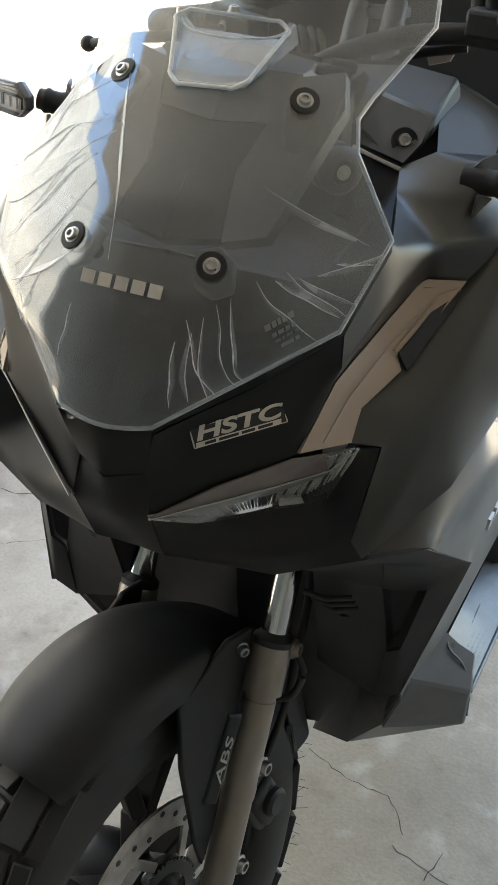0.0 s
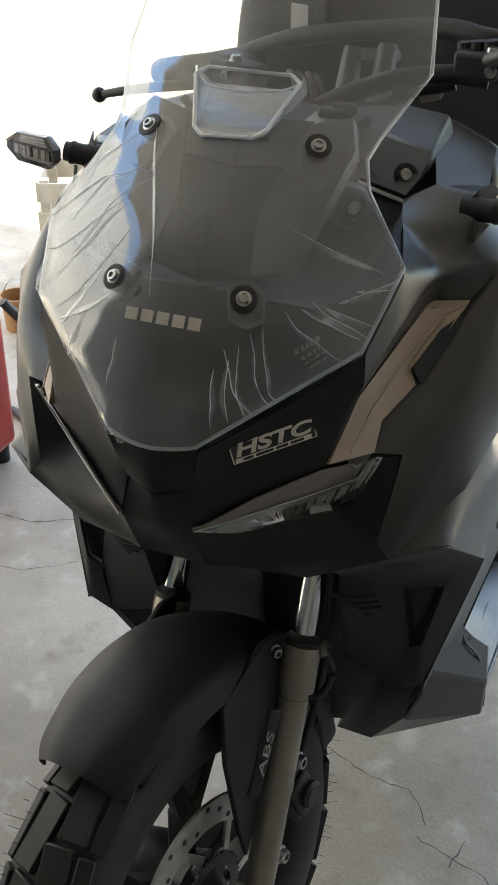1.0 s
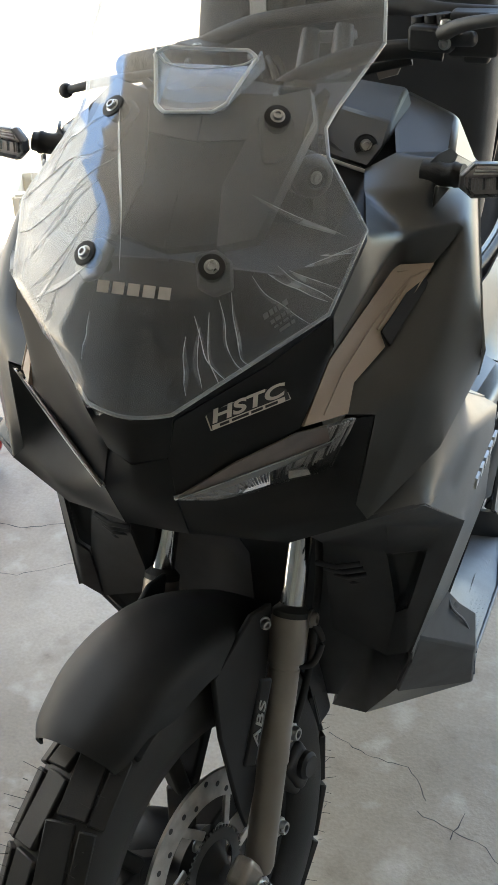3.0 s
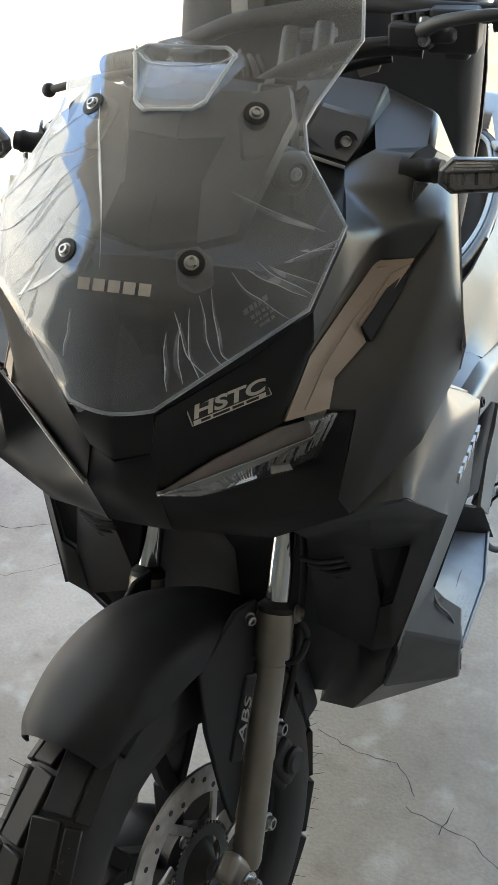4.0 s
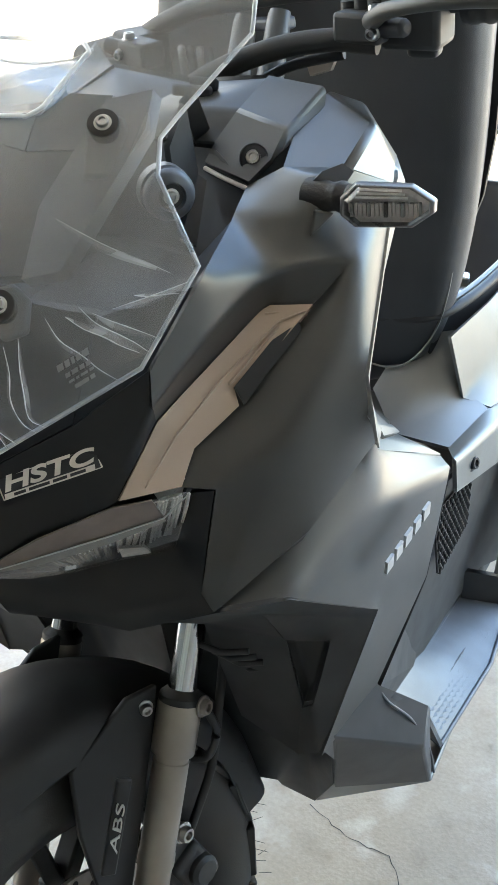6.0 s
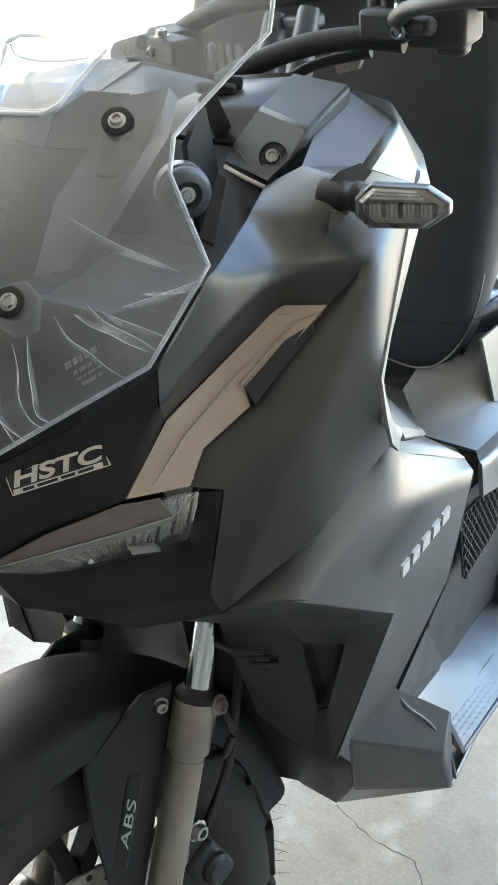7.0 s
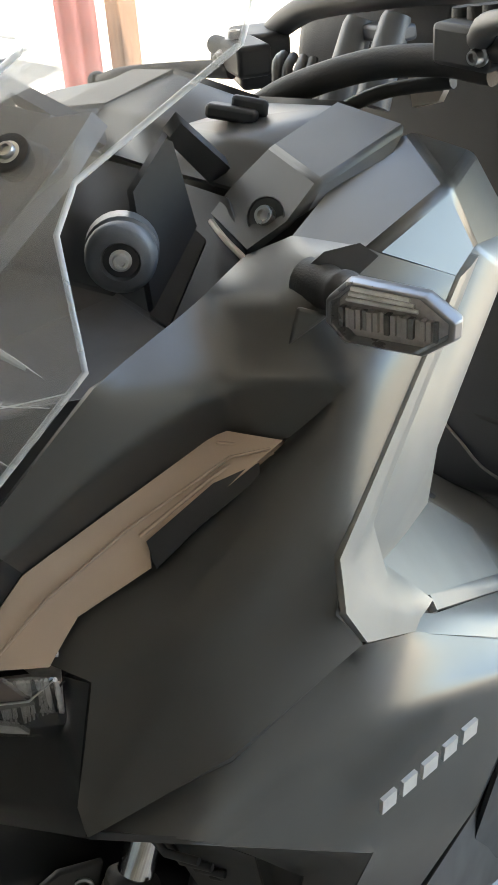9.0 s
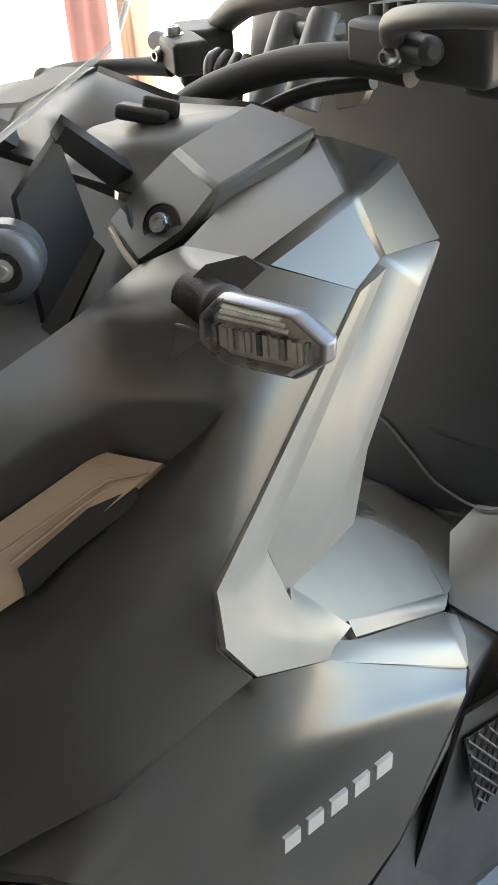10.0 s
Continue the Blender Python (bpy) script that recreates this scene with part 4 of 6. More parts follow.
def footboard():
    for s in (1, -1):
        f = lambda p, d=0.0: (p[0] * s, p[1], p[2] + d)
        vs = [f(tread_point(i / 10, j / 4)) for i in range(11) for j in range(5)]
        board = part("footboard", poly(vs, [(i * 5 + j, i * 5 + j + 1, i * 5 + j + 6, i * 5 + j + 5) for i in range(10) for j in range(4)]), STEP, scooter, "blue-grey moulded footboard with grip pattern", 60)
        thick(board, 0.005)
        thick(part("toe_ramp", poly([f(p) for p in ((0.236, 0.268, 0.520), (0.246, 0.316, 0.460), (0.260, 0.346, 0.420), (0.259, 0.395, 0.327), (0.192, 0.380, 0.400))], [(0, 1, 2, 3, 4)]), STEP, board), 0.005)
        for i in range(20):
            for j in range(4):
                v = 0.62 + 0.075 * j
                p = tread_point((i + 0.4 + (j % 2) * 0.5) / 29, v)
                along, out = tread_point(min((i + 1.2) / 25, 1), 0.7) - tread_point(i / 25, 0.7), tread_point(0.5, 0.9) - tread_point(0.5, 0.1)
                m = on_face(f(p, 0.0014), (along.x * s, along.y, along.z), (out.x * s, out.y, out.z))
                bm = bmesh.new()
                bmesh.ops.create_cone(bm, cap_ends=True, segments=6, radius1=0.0052, radius2=0.0040, depth=0.0022, matrix=m)
                part("grip_stud", bm, STEP, board)
        lines = [([(0.04, 0.56), (0.30, 0.565), (0.57, 0.57), (0.62, 0.60)], 0.0013), ([(0.54, 0.50), (0.64, 0.66), (0.70, 0.90)], 0.0013), ([(0.02, 0.40), (0.22, 0.41), (0.40, 0.415)], 0.0010),
                 ([(0.0, 0.075), (0.5, 0.075), (0.955, 0.075), (0.955, 0.72), (0.86, 0.925), (0.5, 0.925), (0.0, 0.925)], 0.0017), ([(0.0, 0.035), (0.5, 0.035), (0.985, 0.035), (0.985, 0.76), (0.88, 0.965)], 0.0014)]
        for pts, r in lines:
            bm = bmesh.new()
            tube(bm, [f(tread_point(u, v), 0.0012) for u, v in pts], r, 6)
            part("grip_rib", bm, DARKSTEP if r < 0.0014 else STEP, board, "", 70)
        bm = bmesh.new()
        tube(bm, [f(tread_point(u, 1.0), 0.003) for u in (0, 0.25, 0.5, 0.75, 1.0)], 0.0030, 8)
        part("outer_rim", bm, STEP, board, "raised outer rim of the footboard", 70)


footboard()

# inner side of the foot well, tail, storage and seat
shell("foot_well", [(0.150, 0.512, 0.655), (0.238, 0.428, 0.698), (0.258, 0.402, 0.704), (0.262, 0.330, 0.622), (0.238, 0.270, 0.520), (0.205, 0.350, 0.405), (0.190, 0.480, 0.358), (0.180, 0.700, 0.335), (0.150, 0.700, 0.640), (0.150, 0.60, 0.60)],
      [(0, 1, 2, 3, 9), (3, 4, 5, 6, 9), (9, 6, 7, 8, 0)], PLASTIC, scooter, "black foot well", t=0.004, bev=0.004)
shell("tail_front", [(0.178, 0.640, 0.735), (0.192, 0.620, 0.666), (0.222, 0.619, 0.649), (0.214, 0.519, 0.650), (0.148, 0.514, 0.657), (0.098, 0.575, 0.672), (0.110, 0.640, 0.710)],
      [(6, 0, 1, 4, 5), (1, 2, 3, 4)], GREY, scooter, "gunmetal panel in front of the seat, in the lit tone", t=0.004, soft=0.8)
shell("tail_side", [(0.180, 0.604, 0.742), (0.190, 0.70, 0.744), (0.192, 0.853, 0.744), (0.182, 1.037, 0.752), (0.168, 1.138, 0.758), (0.130, 1.270, 0.770), (0.195, 0.609, 0.663), (0.213, 0.745, 0.706), (0.226, 0.939, 0.700), (0.232, 1.120, 0.706), (0.180, 1.400, 0.752),
                    (0.224, 0.624, 0.648), (0.229, 0.740, 0.622), (0.232, 0.937, 0.538), (0.210, 1.200, 0.560), (0.150, 1.450, 0.680), (0.090, 1.500, 0.765)],
      [(0, 6, 7, 1), (1, 7, 8, 2), (2, 8, 9, 3), (3, 9, 10, 4), (4, 10, 16, 5), (6, 11, 12, 7), (7, 12, 13, 8), (8, 13, 14, 9), (9, 14, 15, 10)], GREY, scooter, "gunmetal tail panel, in the lit tone", t=0.004, soft=0.55,
      sharp=((6, 7, 0.85), (7, 8, 0.75)))
for s in (1, -1):
    m = on_face((0.2315 * s, 0.985, 0.628), (0.06 * s, 1.0 * s, 0.12), (0.1, 0, 1))
    bars("tail_mark", m, [0.05, 0.05, 0.05], 0.045, 0.012, FORK, scooter, 0.003, "row of bronze raised blocks", 0.3)
shell("grab_rail", [(0, 1.395, 0.806), (0.120, 1.382, 0.804), (0.152, 1.315, 0.798), (0.172, 1.200, 0.776), (0.158, 1.150, 0.764), (0.138, 1.200, 0.768), (0.112, 1.300, 0.790), (0, 1.318, 0.796), (0.122, 1.395, 0.782), (0, 1.408, 0.784), (0.162, 1.322, 0.776), (0.108, 1.292, 0.764), (0, 1.308, 0.768)],
      [(0, 1, 6, 7), (1, 2, 6), (2, 3, 5, 6), (3, 4, 5), (0, 9, 8, 1), (1, 8, 10, 2), (7, 6, 11, 12)], GREY, scooter, "gunmetal grab rail round the tail, in the lit tone", t=0.006, soft=0.7)
shell("tail_deck", [(0, 1.300, 0.765), (0.106, 1.290, 0.763), (0.128, 1.222, 0.764), (0, 1.264, 0.766)], [(0, 1, 2, 3)], GUARD, scooter, "black deck between the storage box and the rail", t=0.004, bev=0.002)
for s in (1, -1):
    bm = bmesh.new()
    box(bm, pose(0.152 * s, 1.168, 0.772, 0, 6 * s, 20 * s), 0.030, 0.042, 0.012)
    bevelled(part("hinge_cover", bm, GREY, scooter, "pale cover beside the storage box"), 0.004, 2, 30)
    m = on_face((0.2125 * s, 0.938, 0.7195), (0.02 * s, 1.0 * s, 0.0), (-0.6 * s, 0, 0.8))
    bm = bmesh.new()
    box(bm, m, 0.045, 0.022, 0.001)
    part("data_label", bm, WHITE, scooter, "small white label on the tail panel")
shell("knee_trim", [(0.214, 0.519, 0.649), (0.222, 0.618, 0.648), (0.228, 0.740, 0.610), (0.226, 0.951, 0.524), (0.241, 0.462, 0.674), (0.242, 0.576, 0.651), (0.243, 0.694, 0.618), (0.240, 0.876, 0.546),
                    (0.238, 0.475, 0.627), (0.236, 0.642, 0.573), (0.236, 0.725, 0.524), (0.238, 0.866, 0.434), (0.238, 0.898, 0.468)],
      [(0, 1, 5, 4), (1, 2, 6, 5), (2, 3, 7, 6), (4, 5, 9, 8), (5, 6, 10, 9), (6, 7, 12, 11, 10)], GREY, scooter, "gunmetal trim along the tunnel, in the lit tone", t=0.005, soft=0.85)
shell("side_plate", [(0.236, 0.725, 0.523), (0.238, 0.866, 0.433), (0.236, 0.792, 0.379), (0.232, 0.739, 0.311), (0.230, 0.658, 0.381), (0.231, 0.684, 0.446), (0.233, 0.730, 0.480)],
      [(0, 1, 2, 6), (6, 2, 5), (5, 2, 3, 4)], GREY, scooter, "gunmetal plate beside the footboard, in the lit tone", t=0.005, soft=0.8)
shell("swing_cover", [(0.215, 0.905, 0.465), (0.222, 1.02, 0.43), (0.215, 1.00, 0.34), (0.205, 0.86, 0.30), (0.210, 0.830, 0.37)], [(0, 1, 2, 3, 4)], GREY, scooter, "pale cover of the drive case", t=0.006, bev=0.004)
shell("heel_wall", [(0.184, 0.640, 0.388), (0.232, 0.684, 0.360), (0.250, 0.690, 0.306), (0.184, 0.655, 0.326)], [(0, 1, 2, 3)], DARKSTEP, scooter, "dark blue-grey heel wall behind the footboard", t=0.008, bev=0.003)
piped("side_stand", [(0.195, 0.835, 0.205), (0.208, 0.875, 0.160), (0.224, 0.955, 0.085), (0.252, 1.010, 0.062), (0.262, 1.060, 0.054), (0.268, 1.110, 0.040)], 0.0062, GUARD, scooter, "black side stand folded up under the tail", 5, 12)
bm = bmesh.new()
box(bm, pose(0.205, 0.868, 0.172, -45, 0, 0), 0.014, 0.055, 0.020)
bevelled(part("stand_pivot", bm, PLASTIC, scooter, "black pivot of the side stand"), 0.003, 2, 30)
piped("stand_loop", [(0.212, 0.872, 0.272), (0.238, 0.850, 0.304), (0.258, 0.832, 0.332), (0.263, 0.836, 0.331), (0.262, 0.848, 0.318), (0.238, 0.838, 0.288), (0.211, 0.826, 0.260)], 0.0027, GUARD, scooter, "black wire loop of the folded footrest", 5, 8)
bm = bmesh.new()
box(bm, pose(0.210, 0.852, 0.268, 0, 30, 0), 0.030, 0.052, 0.022)
bevelled(part("peg_block", bm, PLASTIC, scooter, "black block of the folded footrest"), 0.003, 2, 30)
for s in (1, -1):
    bolt("trim_bolt", (0.2405 * s, 0.520, 0.638), (s, -0.1, 0.2), 0.0075, scooter, PLASTIC, "dark bolt in the tunnel trim")
shell("tunnel_side", [(0.226, 0.440, 0.640), (0.212, 0.750, 0.575), (0.215, 0.925, 0.50), (0.205, 0.80, 0.31), (0.186, 0.72, 0.335), (0.186, 0.48, 0.362), (0.196, 0.40, 0.42)], [(0, 1, 4, 5, 6), (1, 2, 3, 4)], PLASTIC, scooter, "black side of the tunnel", t=0.004, bev=0.004)
for s in (1, -1):
    corners = [Vector((x * s, y, z)) for x, y, z in ((0.231, 0.440, 0.616), (0.223, 0.572, 0.588), (0.221, 0.566, 0.520), (0.227, 0.462, 0.520))]
    grille = part("vent_grille", poly([v - Vector((0.003 * s, 0, 0)) for v in corners], [(0, 1, 2, 3)]), INK, scooter, "black mesh grille in the tunnel side")
    thick(grille, 0.002)
    at = lambda u, v: corners[0].lerp(corners[1], u).lerp(corners[3].lerp(corners[2], u), v)
    for k in range(-5, 10):
        for a, b in (((k / 10, 0.0), (k / 10 + 0.5, 1.0)), ((k / 10 + 0.5, 0.0), (k / 10, 1.0))):
            run = [(a[0] + (b[0] - a[0]) * i / 20, i / 20) for i in range(21)]
            run = [q for q in run if 0 <= q[0] <= 1]
            if len(run) > 2:
                bm = bmesh.new()
                tube(bm, [at(*run[0]), at(*run[-1])], 0.0014, 5)
                part("mesh_wire", bm, PLASTIC, grille, "", 70)
rows = []
for y, w, z in ((0.620, 0.150, 0.752), (0.70, 0.176, 0.755), (0.80, 0.184, 0.757), (0.97, 0.174, 0.757), (1.10, 0.150, 0.760), (1.22, 0.120, 0.763), (1.255, 0.08, 0.765)):
    d = 0.20 if 0.66 < y < 1.2 else 0.08
    rows.append([(-w, y, z), (-w * 0.9, y, z - d * 0.8), (0, y, z - d), (w * 0.9, y, z - d * 0.8), (w, y, z)])
thick(part("storage_box", loft(rows, 5, 4), GUARD, scooter, "open black storage box under the raised seat", 60), 0.004)
half = [(0.10, 0.605, 0.752), (0.165, 0.632, 0.758), (0.188, 0.785, 0.761), (0.179, 0.970, 0.762), (0.160, 1.075, 0.764), (0.127, 1.220, 0.767), (0.080, 1.262, 0.770)]
ring = [(0, 0.602, 0.750)] + half + [(0, 1.264, 0.770)] + [flip(p) for p in half[::-1]] + [(0, 0.602, 0.750)]
piped("storage_rim", ring, 0.006, PLASTIC, scooter, "black sealing rim of the storage box")
shell("storage_tray", [(0, 0.66, 0.60), (0.140, 0.68, 0.60), (0.152, 0.80, 0.602), (0.146, 0.94, 0.600), (0.110, 1.02, 0.598), (0, 1.05, 0.596)], [range(6)], STEP, scooter, "grey tray on the storage box floor", both="joined", t=0.006, bev=0.004)
for s in (1, -1):
    piped("storage_seal", [(x * 1.035 * s, 0.93 + (y - 0.93) * 1.02, z - 0.003) for x, y, z in half[2:]], 0.0035, GREY, scooter, "pale outer lip of the storage box")
piped("storage_lip", [(x * 0.95, 0.93 + (y - 0.93) * 0.95, z + 0.002) for x, y, z in ring], 0.004, GREY, scooter, "pale inner lip of the storage box")
bm = bmesh.new()
box(bm, pose(0.150, 0.700, 0.745, 0, 10, 20), 0.03, 0.05, 0.012)
box(bm, pose(0.145, 0.735, 0.752, 0, 10, 20), 0.018, 0.02, 0.016)
bevelled(part("seat_catch", bm, STEEL, scooter, "steel seat catch"), 0.003, 2, 30)


def seat():
    rows = []
    for z, w, y, d in ((0.655, 0.062, 0.606, 0.02), (0.672, 0.106, 0.600, 0.04), (0.70, 0.146, 0.597, 0.055), (0.75, 0.168, 0.597, 0.07), (0.80, 0.180, 0.599, 0.08), (0.90, 0.193, 0.603, 0.085), (1.02, 0.198, 0.612, 0.085), (1.15, 0.190, 0.640, 0.085), (1.30, 0.150, 0.690, 0.06), (1.38, 0.080, 0.740, 0.03)):
        c = -0.006
        rows.append([(c - w * 0.97, y + d, z), (c - w, y + d * 0.45, z), (c - w * 0.80, y + 0.008, z), (c, y, z), (c + w * 0.80, y + 0.008, z), (c + w, y + d * 0.45, z), (c + w * 0.97, y + d, z)])
    ob = part("seat", loft(rows, 5, 5), VINYL, scooter, "black vinyl seat raised on its front hinge", 60)
    thick(ob, 0.004)
    seam = [(x * 0.93 - 0.006, y - 0.003, z) for x, y, z in [(-0.1995, 0.635, 0.86), (-0.180, 0.622, 0.75), (-0.140, 0.603, 0.697), (-0.08, 0.598, 0.698), (-0.04, 0.597, 0.722), (0.0, 0.597, 0.742), (0.04, 0.597, 0.722), (0.08, 0.598, 0.698), (0.140, 0.603, 0.697), (0.180, 0.622, 0.75), (0.1995, 0.635, 0.86)]]
    piped("seam", seam, 0.0013, GREY, ob, "grey stitched seam", 6, 6)
    back = []
    for z, w, y in ((0.69, 0.09, 0.640), (0.88, 0.185, 0.690), (1.15, 0.180, 0.727), (1.33, 0.10, 0.760)):
        back.append([(-w, y, z), (0, y + 0.02, z), (w, y, z)])
    thick(part("seat_base", loft(back, 5, 4), PLASTIC, ob, "black plastic seat base", 60), 0.004)


seat()

# -- windscreen --
SCREEN_ROWS = [  # centre (y, z), edge (x, y, z)
    ((-0.040, 0.895), (0.041, -0.030, 0.898)), ((-0.030, 0.935), (0.156, 0.060, 0.968)), ((-0.008, 0.984), (0.172, 0.121, 1.023)),
    ((0.050, 1.045), (0.131, 0.142, 1.078)), ((0.088, 1.076), (0.122, 0.163, 1.098)), ((0.125, 1.106), (0.1255, 0.187, 1.1095)), ((0.188, 1.150), (0.150, 0.257, 1.1515)), ((0.262, 1.235), (0.135, 0.318, 1.240)), ((0.305, 1.300), (0.090, 0.335, 1.300))]


def screen_point(u, v):
    """A point of the windscreen: u from -1 to 1 across, v counts the rows from the bottom."""
    i = min(int(v), len(SCREEN_ROWS) - 2)
    t = v - i
    (c0, e0), (c1, e1) = SCREEN_ROWS[i], SCREEN_ROWS[i + 1]
    c = Vector((0, *c0)).lerp(Vector((0, *c1)), t)
    e = Vector(e0).lerp(Vector(e1), t)
    w = abs(u) ** 1.8
    return Vector((e.x * u, c.y + (e.y - c.y) * w, c.z + (e.z - c.z) * w))


def half_width(v):
    return screen_point(1, v).x


def screen_normal(u, v):
    a = screen_point(u + 0.02, v) - screen_point(u - 0.02, v)
    b = screen_point(u, min(v + 0.05, 7.9)) - screen_point(u, max(v - 0.05, 0))
    n = a.cross(b).normalized()
    return n if n.y < 0 else -n


def screen_place(x, y, z):
    """The windscreen's u and v nearest to a place."""
    p = Vector((x, y, z))
    return min(((i / 50 - 1, j / 20) for i in range(101) for j in range(20, 130)), key=lambda q: (screen_point(*q) - p).length)


def windscreen():
    bm = bmesh.new()
    nu, per = 28, 5
    nv = (len(SCREEN_ROWS) - 1) * per
    grid = [[bm.verts.new(screen_point(2 * i / nu - 1, j / per)) for i in range(nu + 1)] for j in range(nv + 1)]
    for j in range(nv):
        for i in range(nu):
            bm.faces.new((grid[j][i], grid[j][i + 1], grid[j + 1][i + 1], grid[j + 1][i]))
    ob = part("windscreen", bm, SCREEN, scooter, "clear hazy windscreen still under wrinkled protective film", 80)
    thick(ob, 0.0035)
    ob.visible_shadow = False
    edge = [screen_point(-1, j / per) for j in range(nv, -1, -1)] + [screen_point(i / 10 - 1, 0) for i in range(1, 20)] + [screen_point(1, j / per) for j in range(nv + 1)]
    bm = bmesh.new()
    tube(bm, edge, 0.0018, 6)
    rim = part("screen_edge", bm, EDGE, ob, "bright polished edge of the windscreen", 80)
    rim.visible_shadow = False
    for u, v in (screen_place(0.064, 0.027, 1.020), screen_place(-0.064, 0.027, 1.020), screen_place(0.082, 0.151, 1.109), screen_place(-0.082, 0.151, 1.109)):
        p, n = screen_point(u, v), screen_normal(u, v)
        bolt("screen_bolt", p + n * 0.003, n, 0.0050, ob, STEEL, "bright steel socket bolt with a black washer", 0.0035)
        m = Matrix.Translation(p + n * 0.0005) @ n.to_track_quat("Z", "Y").to_matrix().to_4x4()
        bm = bmesh.new()
        lathe(bm, m, [(0.006, -0.030), (0.010, -0.012), (0.0122, 0.0006), (0.0116, 0.0022), (0.0100, 0.0026), (0.004, 0.0022)], 24)
        part("bolt_washer", bm, RUBBER, ob, "black rubber washer")
        across = (screen_point(u + 0.1, v) - screen_point(u - 0.1, v)).normalized()
        upward = n.cross(across) if n.cross(across).z > 0 else across.cross(n)
        side = 1 if u > 0 else -1
        shape = ((-0.016, -0.010), (-0.004, -0.022), (0.014, -0.020), (0.020, 0.004), (0.010, 0.019), (-0.010, 0.019)) if v < 4 else ((-0.020, -0.034), (0.008, -0.040), (0.019, -0.006), (0.015, 0.012), (0.0, 0.018), (-0.014, 0.012))
        tab = part("bolt_bracket", poly([p - n * 0.014 + across * (a * side) + upward * b for a, b in shape], [range(6)]), STAY, scooter, "dark grey bracket behind the windscreen")
        thick(tab, 0.008)
        bevelled(tab, 0.003, 2, 30)
    # air vent in the upper part
    quad = [(-0.34, 6.0), (0.34, 6.0), (0.26, 5.1), (-0.20, 5.05)]
    front = [screen_point(u, v) + screen_normal(u, v) * 0.006 for u, v in quad]
    bm = bmesh.new()
    ring = []
    for a, b in zip(front, front[1:] + front[:1]):
        ring += [a.lerp(b, t) for t in (0.12, 0.2, 0.5, 0.8, 0.88)]
    tube(bm, smooth_line(ring + ring[:1], 4), 0.0019, 6)
    inner = [front[0].lerp(front[3], 0.16).lerp(front[1], 0.02), front[0].lerp(front[3], 0.30).lerp(front[1].lerp(front[2], 0.30), 0.14), front[0].lerp(front[3], 0.34).lerp(front[1].lerp(front[2], 0.34), 0.5), front[0].lerp(front[3], 0.26).lerp(front[1].lerp(front[2], 0.26), 0.88), front[1].lerp(front[2], 0.10)]
    tube(bm, [p + Vector((0, 0.004, 0)) for p in smooth_line(inner, 5)], 0.0011, 6)
    vent = part("vent_rim", bm, BRIGHT, ob, "clear moulded rim of the air vent", 80)
    vent.visible_shadow = False
    back = [p + Vector((0, 0.035, -0.010)) for p in (front[0].lerp(front[3], 0.25), front[1].lerp(front[2], 0.25))] + [front[2] + Vector((0, 0.004, 0)), front[3] + Vector((0, 0.004, 0))]
    # The scoop's lit look comes from its white haze.
    scoop = part("vent_scoop", poly([*front[:2], *back], [(2, 3, 4, 5), (1, 4, 3), (0, 2, 5)]), FROST, ob, "", 30)
    thick(scoop, 0.002)
    scoop.visible_shadow = False
    # creases of the loose film
    rnd = random.Random(9)
    for u0, v0, u1, v1 in ((0.32, 1.8, 1.0, 0.35), (0.38, 1.8, 1.0, 0.3), (0.42, 1.95, 1.0, 0.45), (0.46, 2.0, 1.0, 0.5), (0.62, 2.05, 0.96, 1.2), (0.7, 2.0, 1.0, 1.3), (0.76, 1.95, 1.0, 1.85),
                           (-0.46, 3.8, -0.78, 1.75), (-0.56, 3.95, -0.84, 2.25), (-0.48, 2.35, -0.86, 0.85), (-0.32, 2.3, -0.76, 1.1), (-0.58, 5.25, -0.12, 2.35), (-0.64, 1.15, -1.0, 0.1), (-0.24, 1.75, -0.3, 0.95), (-0.52, 3.2, -0.92, 1.3), (-0.42, 2.9, -0.90, 0.95), (-0.60, 3.0, -0.97, 1.6), (-0.66, 3.4, -0.98, 2.0),
                           (-0.50, 1.7, -0.95, 0.6), (-0.70, 4.6, -0.90, 2.6), (0.30, 1.5, 0.62, 0.35), (0.36, 1.6, 0.72, 0.4), (0.55, 2.1, 1.0, 0.9), (0.66, 2.1, 1.0, 1.15), (0.82, 2.0, 0.98, 1.75), (0.60, 3.0, 0.93, 2.05)):
        pts = []
        for i in range(5):
            t = i / 4
            v = v0 + (v1 - v0) * t
            u = max(-1, min(1, (u0 * half_width(v0) * (1 - t) + u1 * half_width(v1) * t) / half_width(v) + rnd.uniform(-0.006, 0.006)))
            pts.append(screen_point(u, v) + screen_normal(u, v) * 0.0025)
        line = smooth_line(pts, 4)
        bm = bmesh.new()
        n = len(line)
        tube(bm, line, [0.0001 + rnd.uniform(0.0002, 0.0005) * math.sin(math.pi * (i + 0.3) / n) for i in range(n)], 6)
        crease = part("film_crease", bm, FILM, ob, "", 80)
        crease.visible_shadow = False
        bm = bmesh.new()
        wide, lean = rnd.uniform(0.0020, 0.0060), rnd.choice((-1, 1))
        pairs = []
        for i, p in enumerate(line):
            along = (line[min(i + 1, n - 1)] - line[max(i - 1, 0)]).normalized()
            out = screen_normal((u0 + u1) / 2, (v0 + v1) / 2)
            off = along.cross(out).normalized() * wide * math.sin(math.pi * (i + 0.5) / n) * lean
            pairs.append((bm.verts.new(p), bm.verts.new(p + off - out * 0.0012)))
        for a, b in zip(pairs, pairs[1:]):
            bm.faces.new((a[0], b[0], b[1], a[1]))
        fold = part("film_fold", bm, LOOSE, ob, "", 80)
        fold.visible_shadow = False
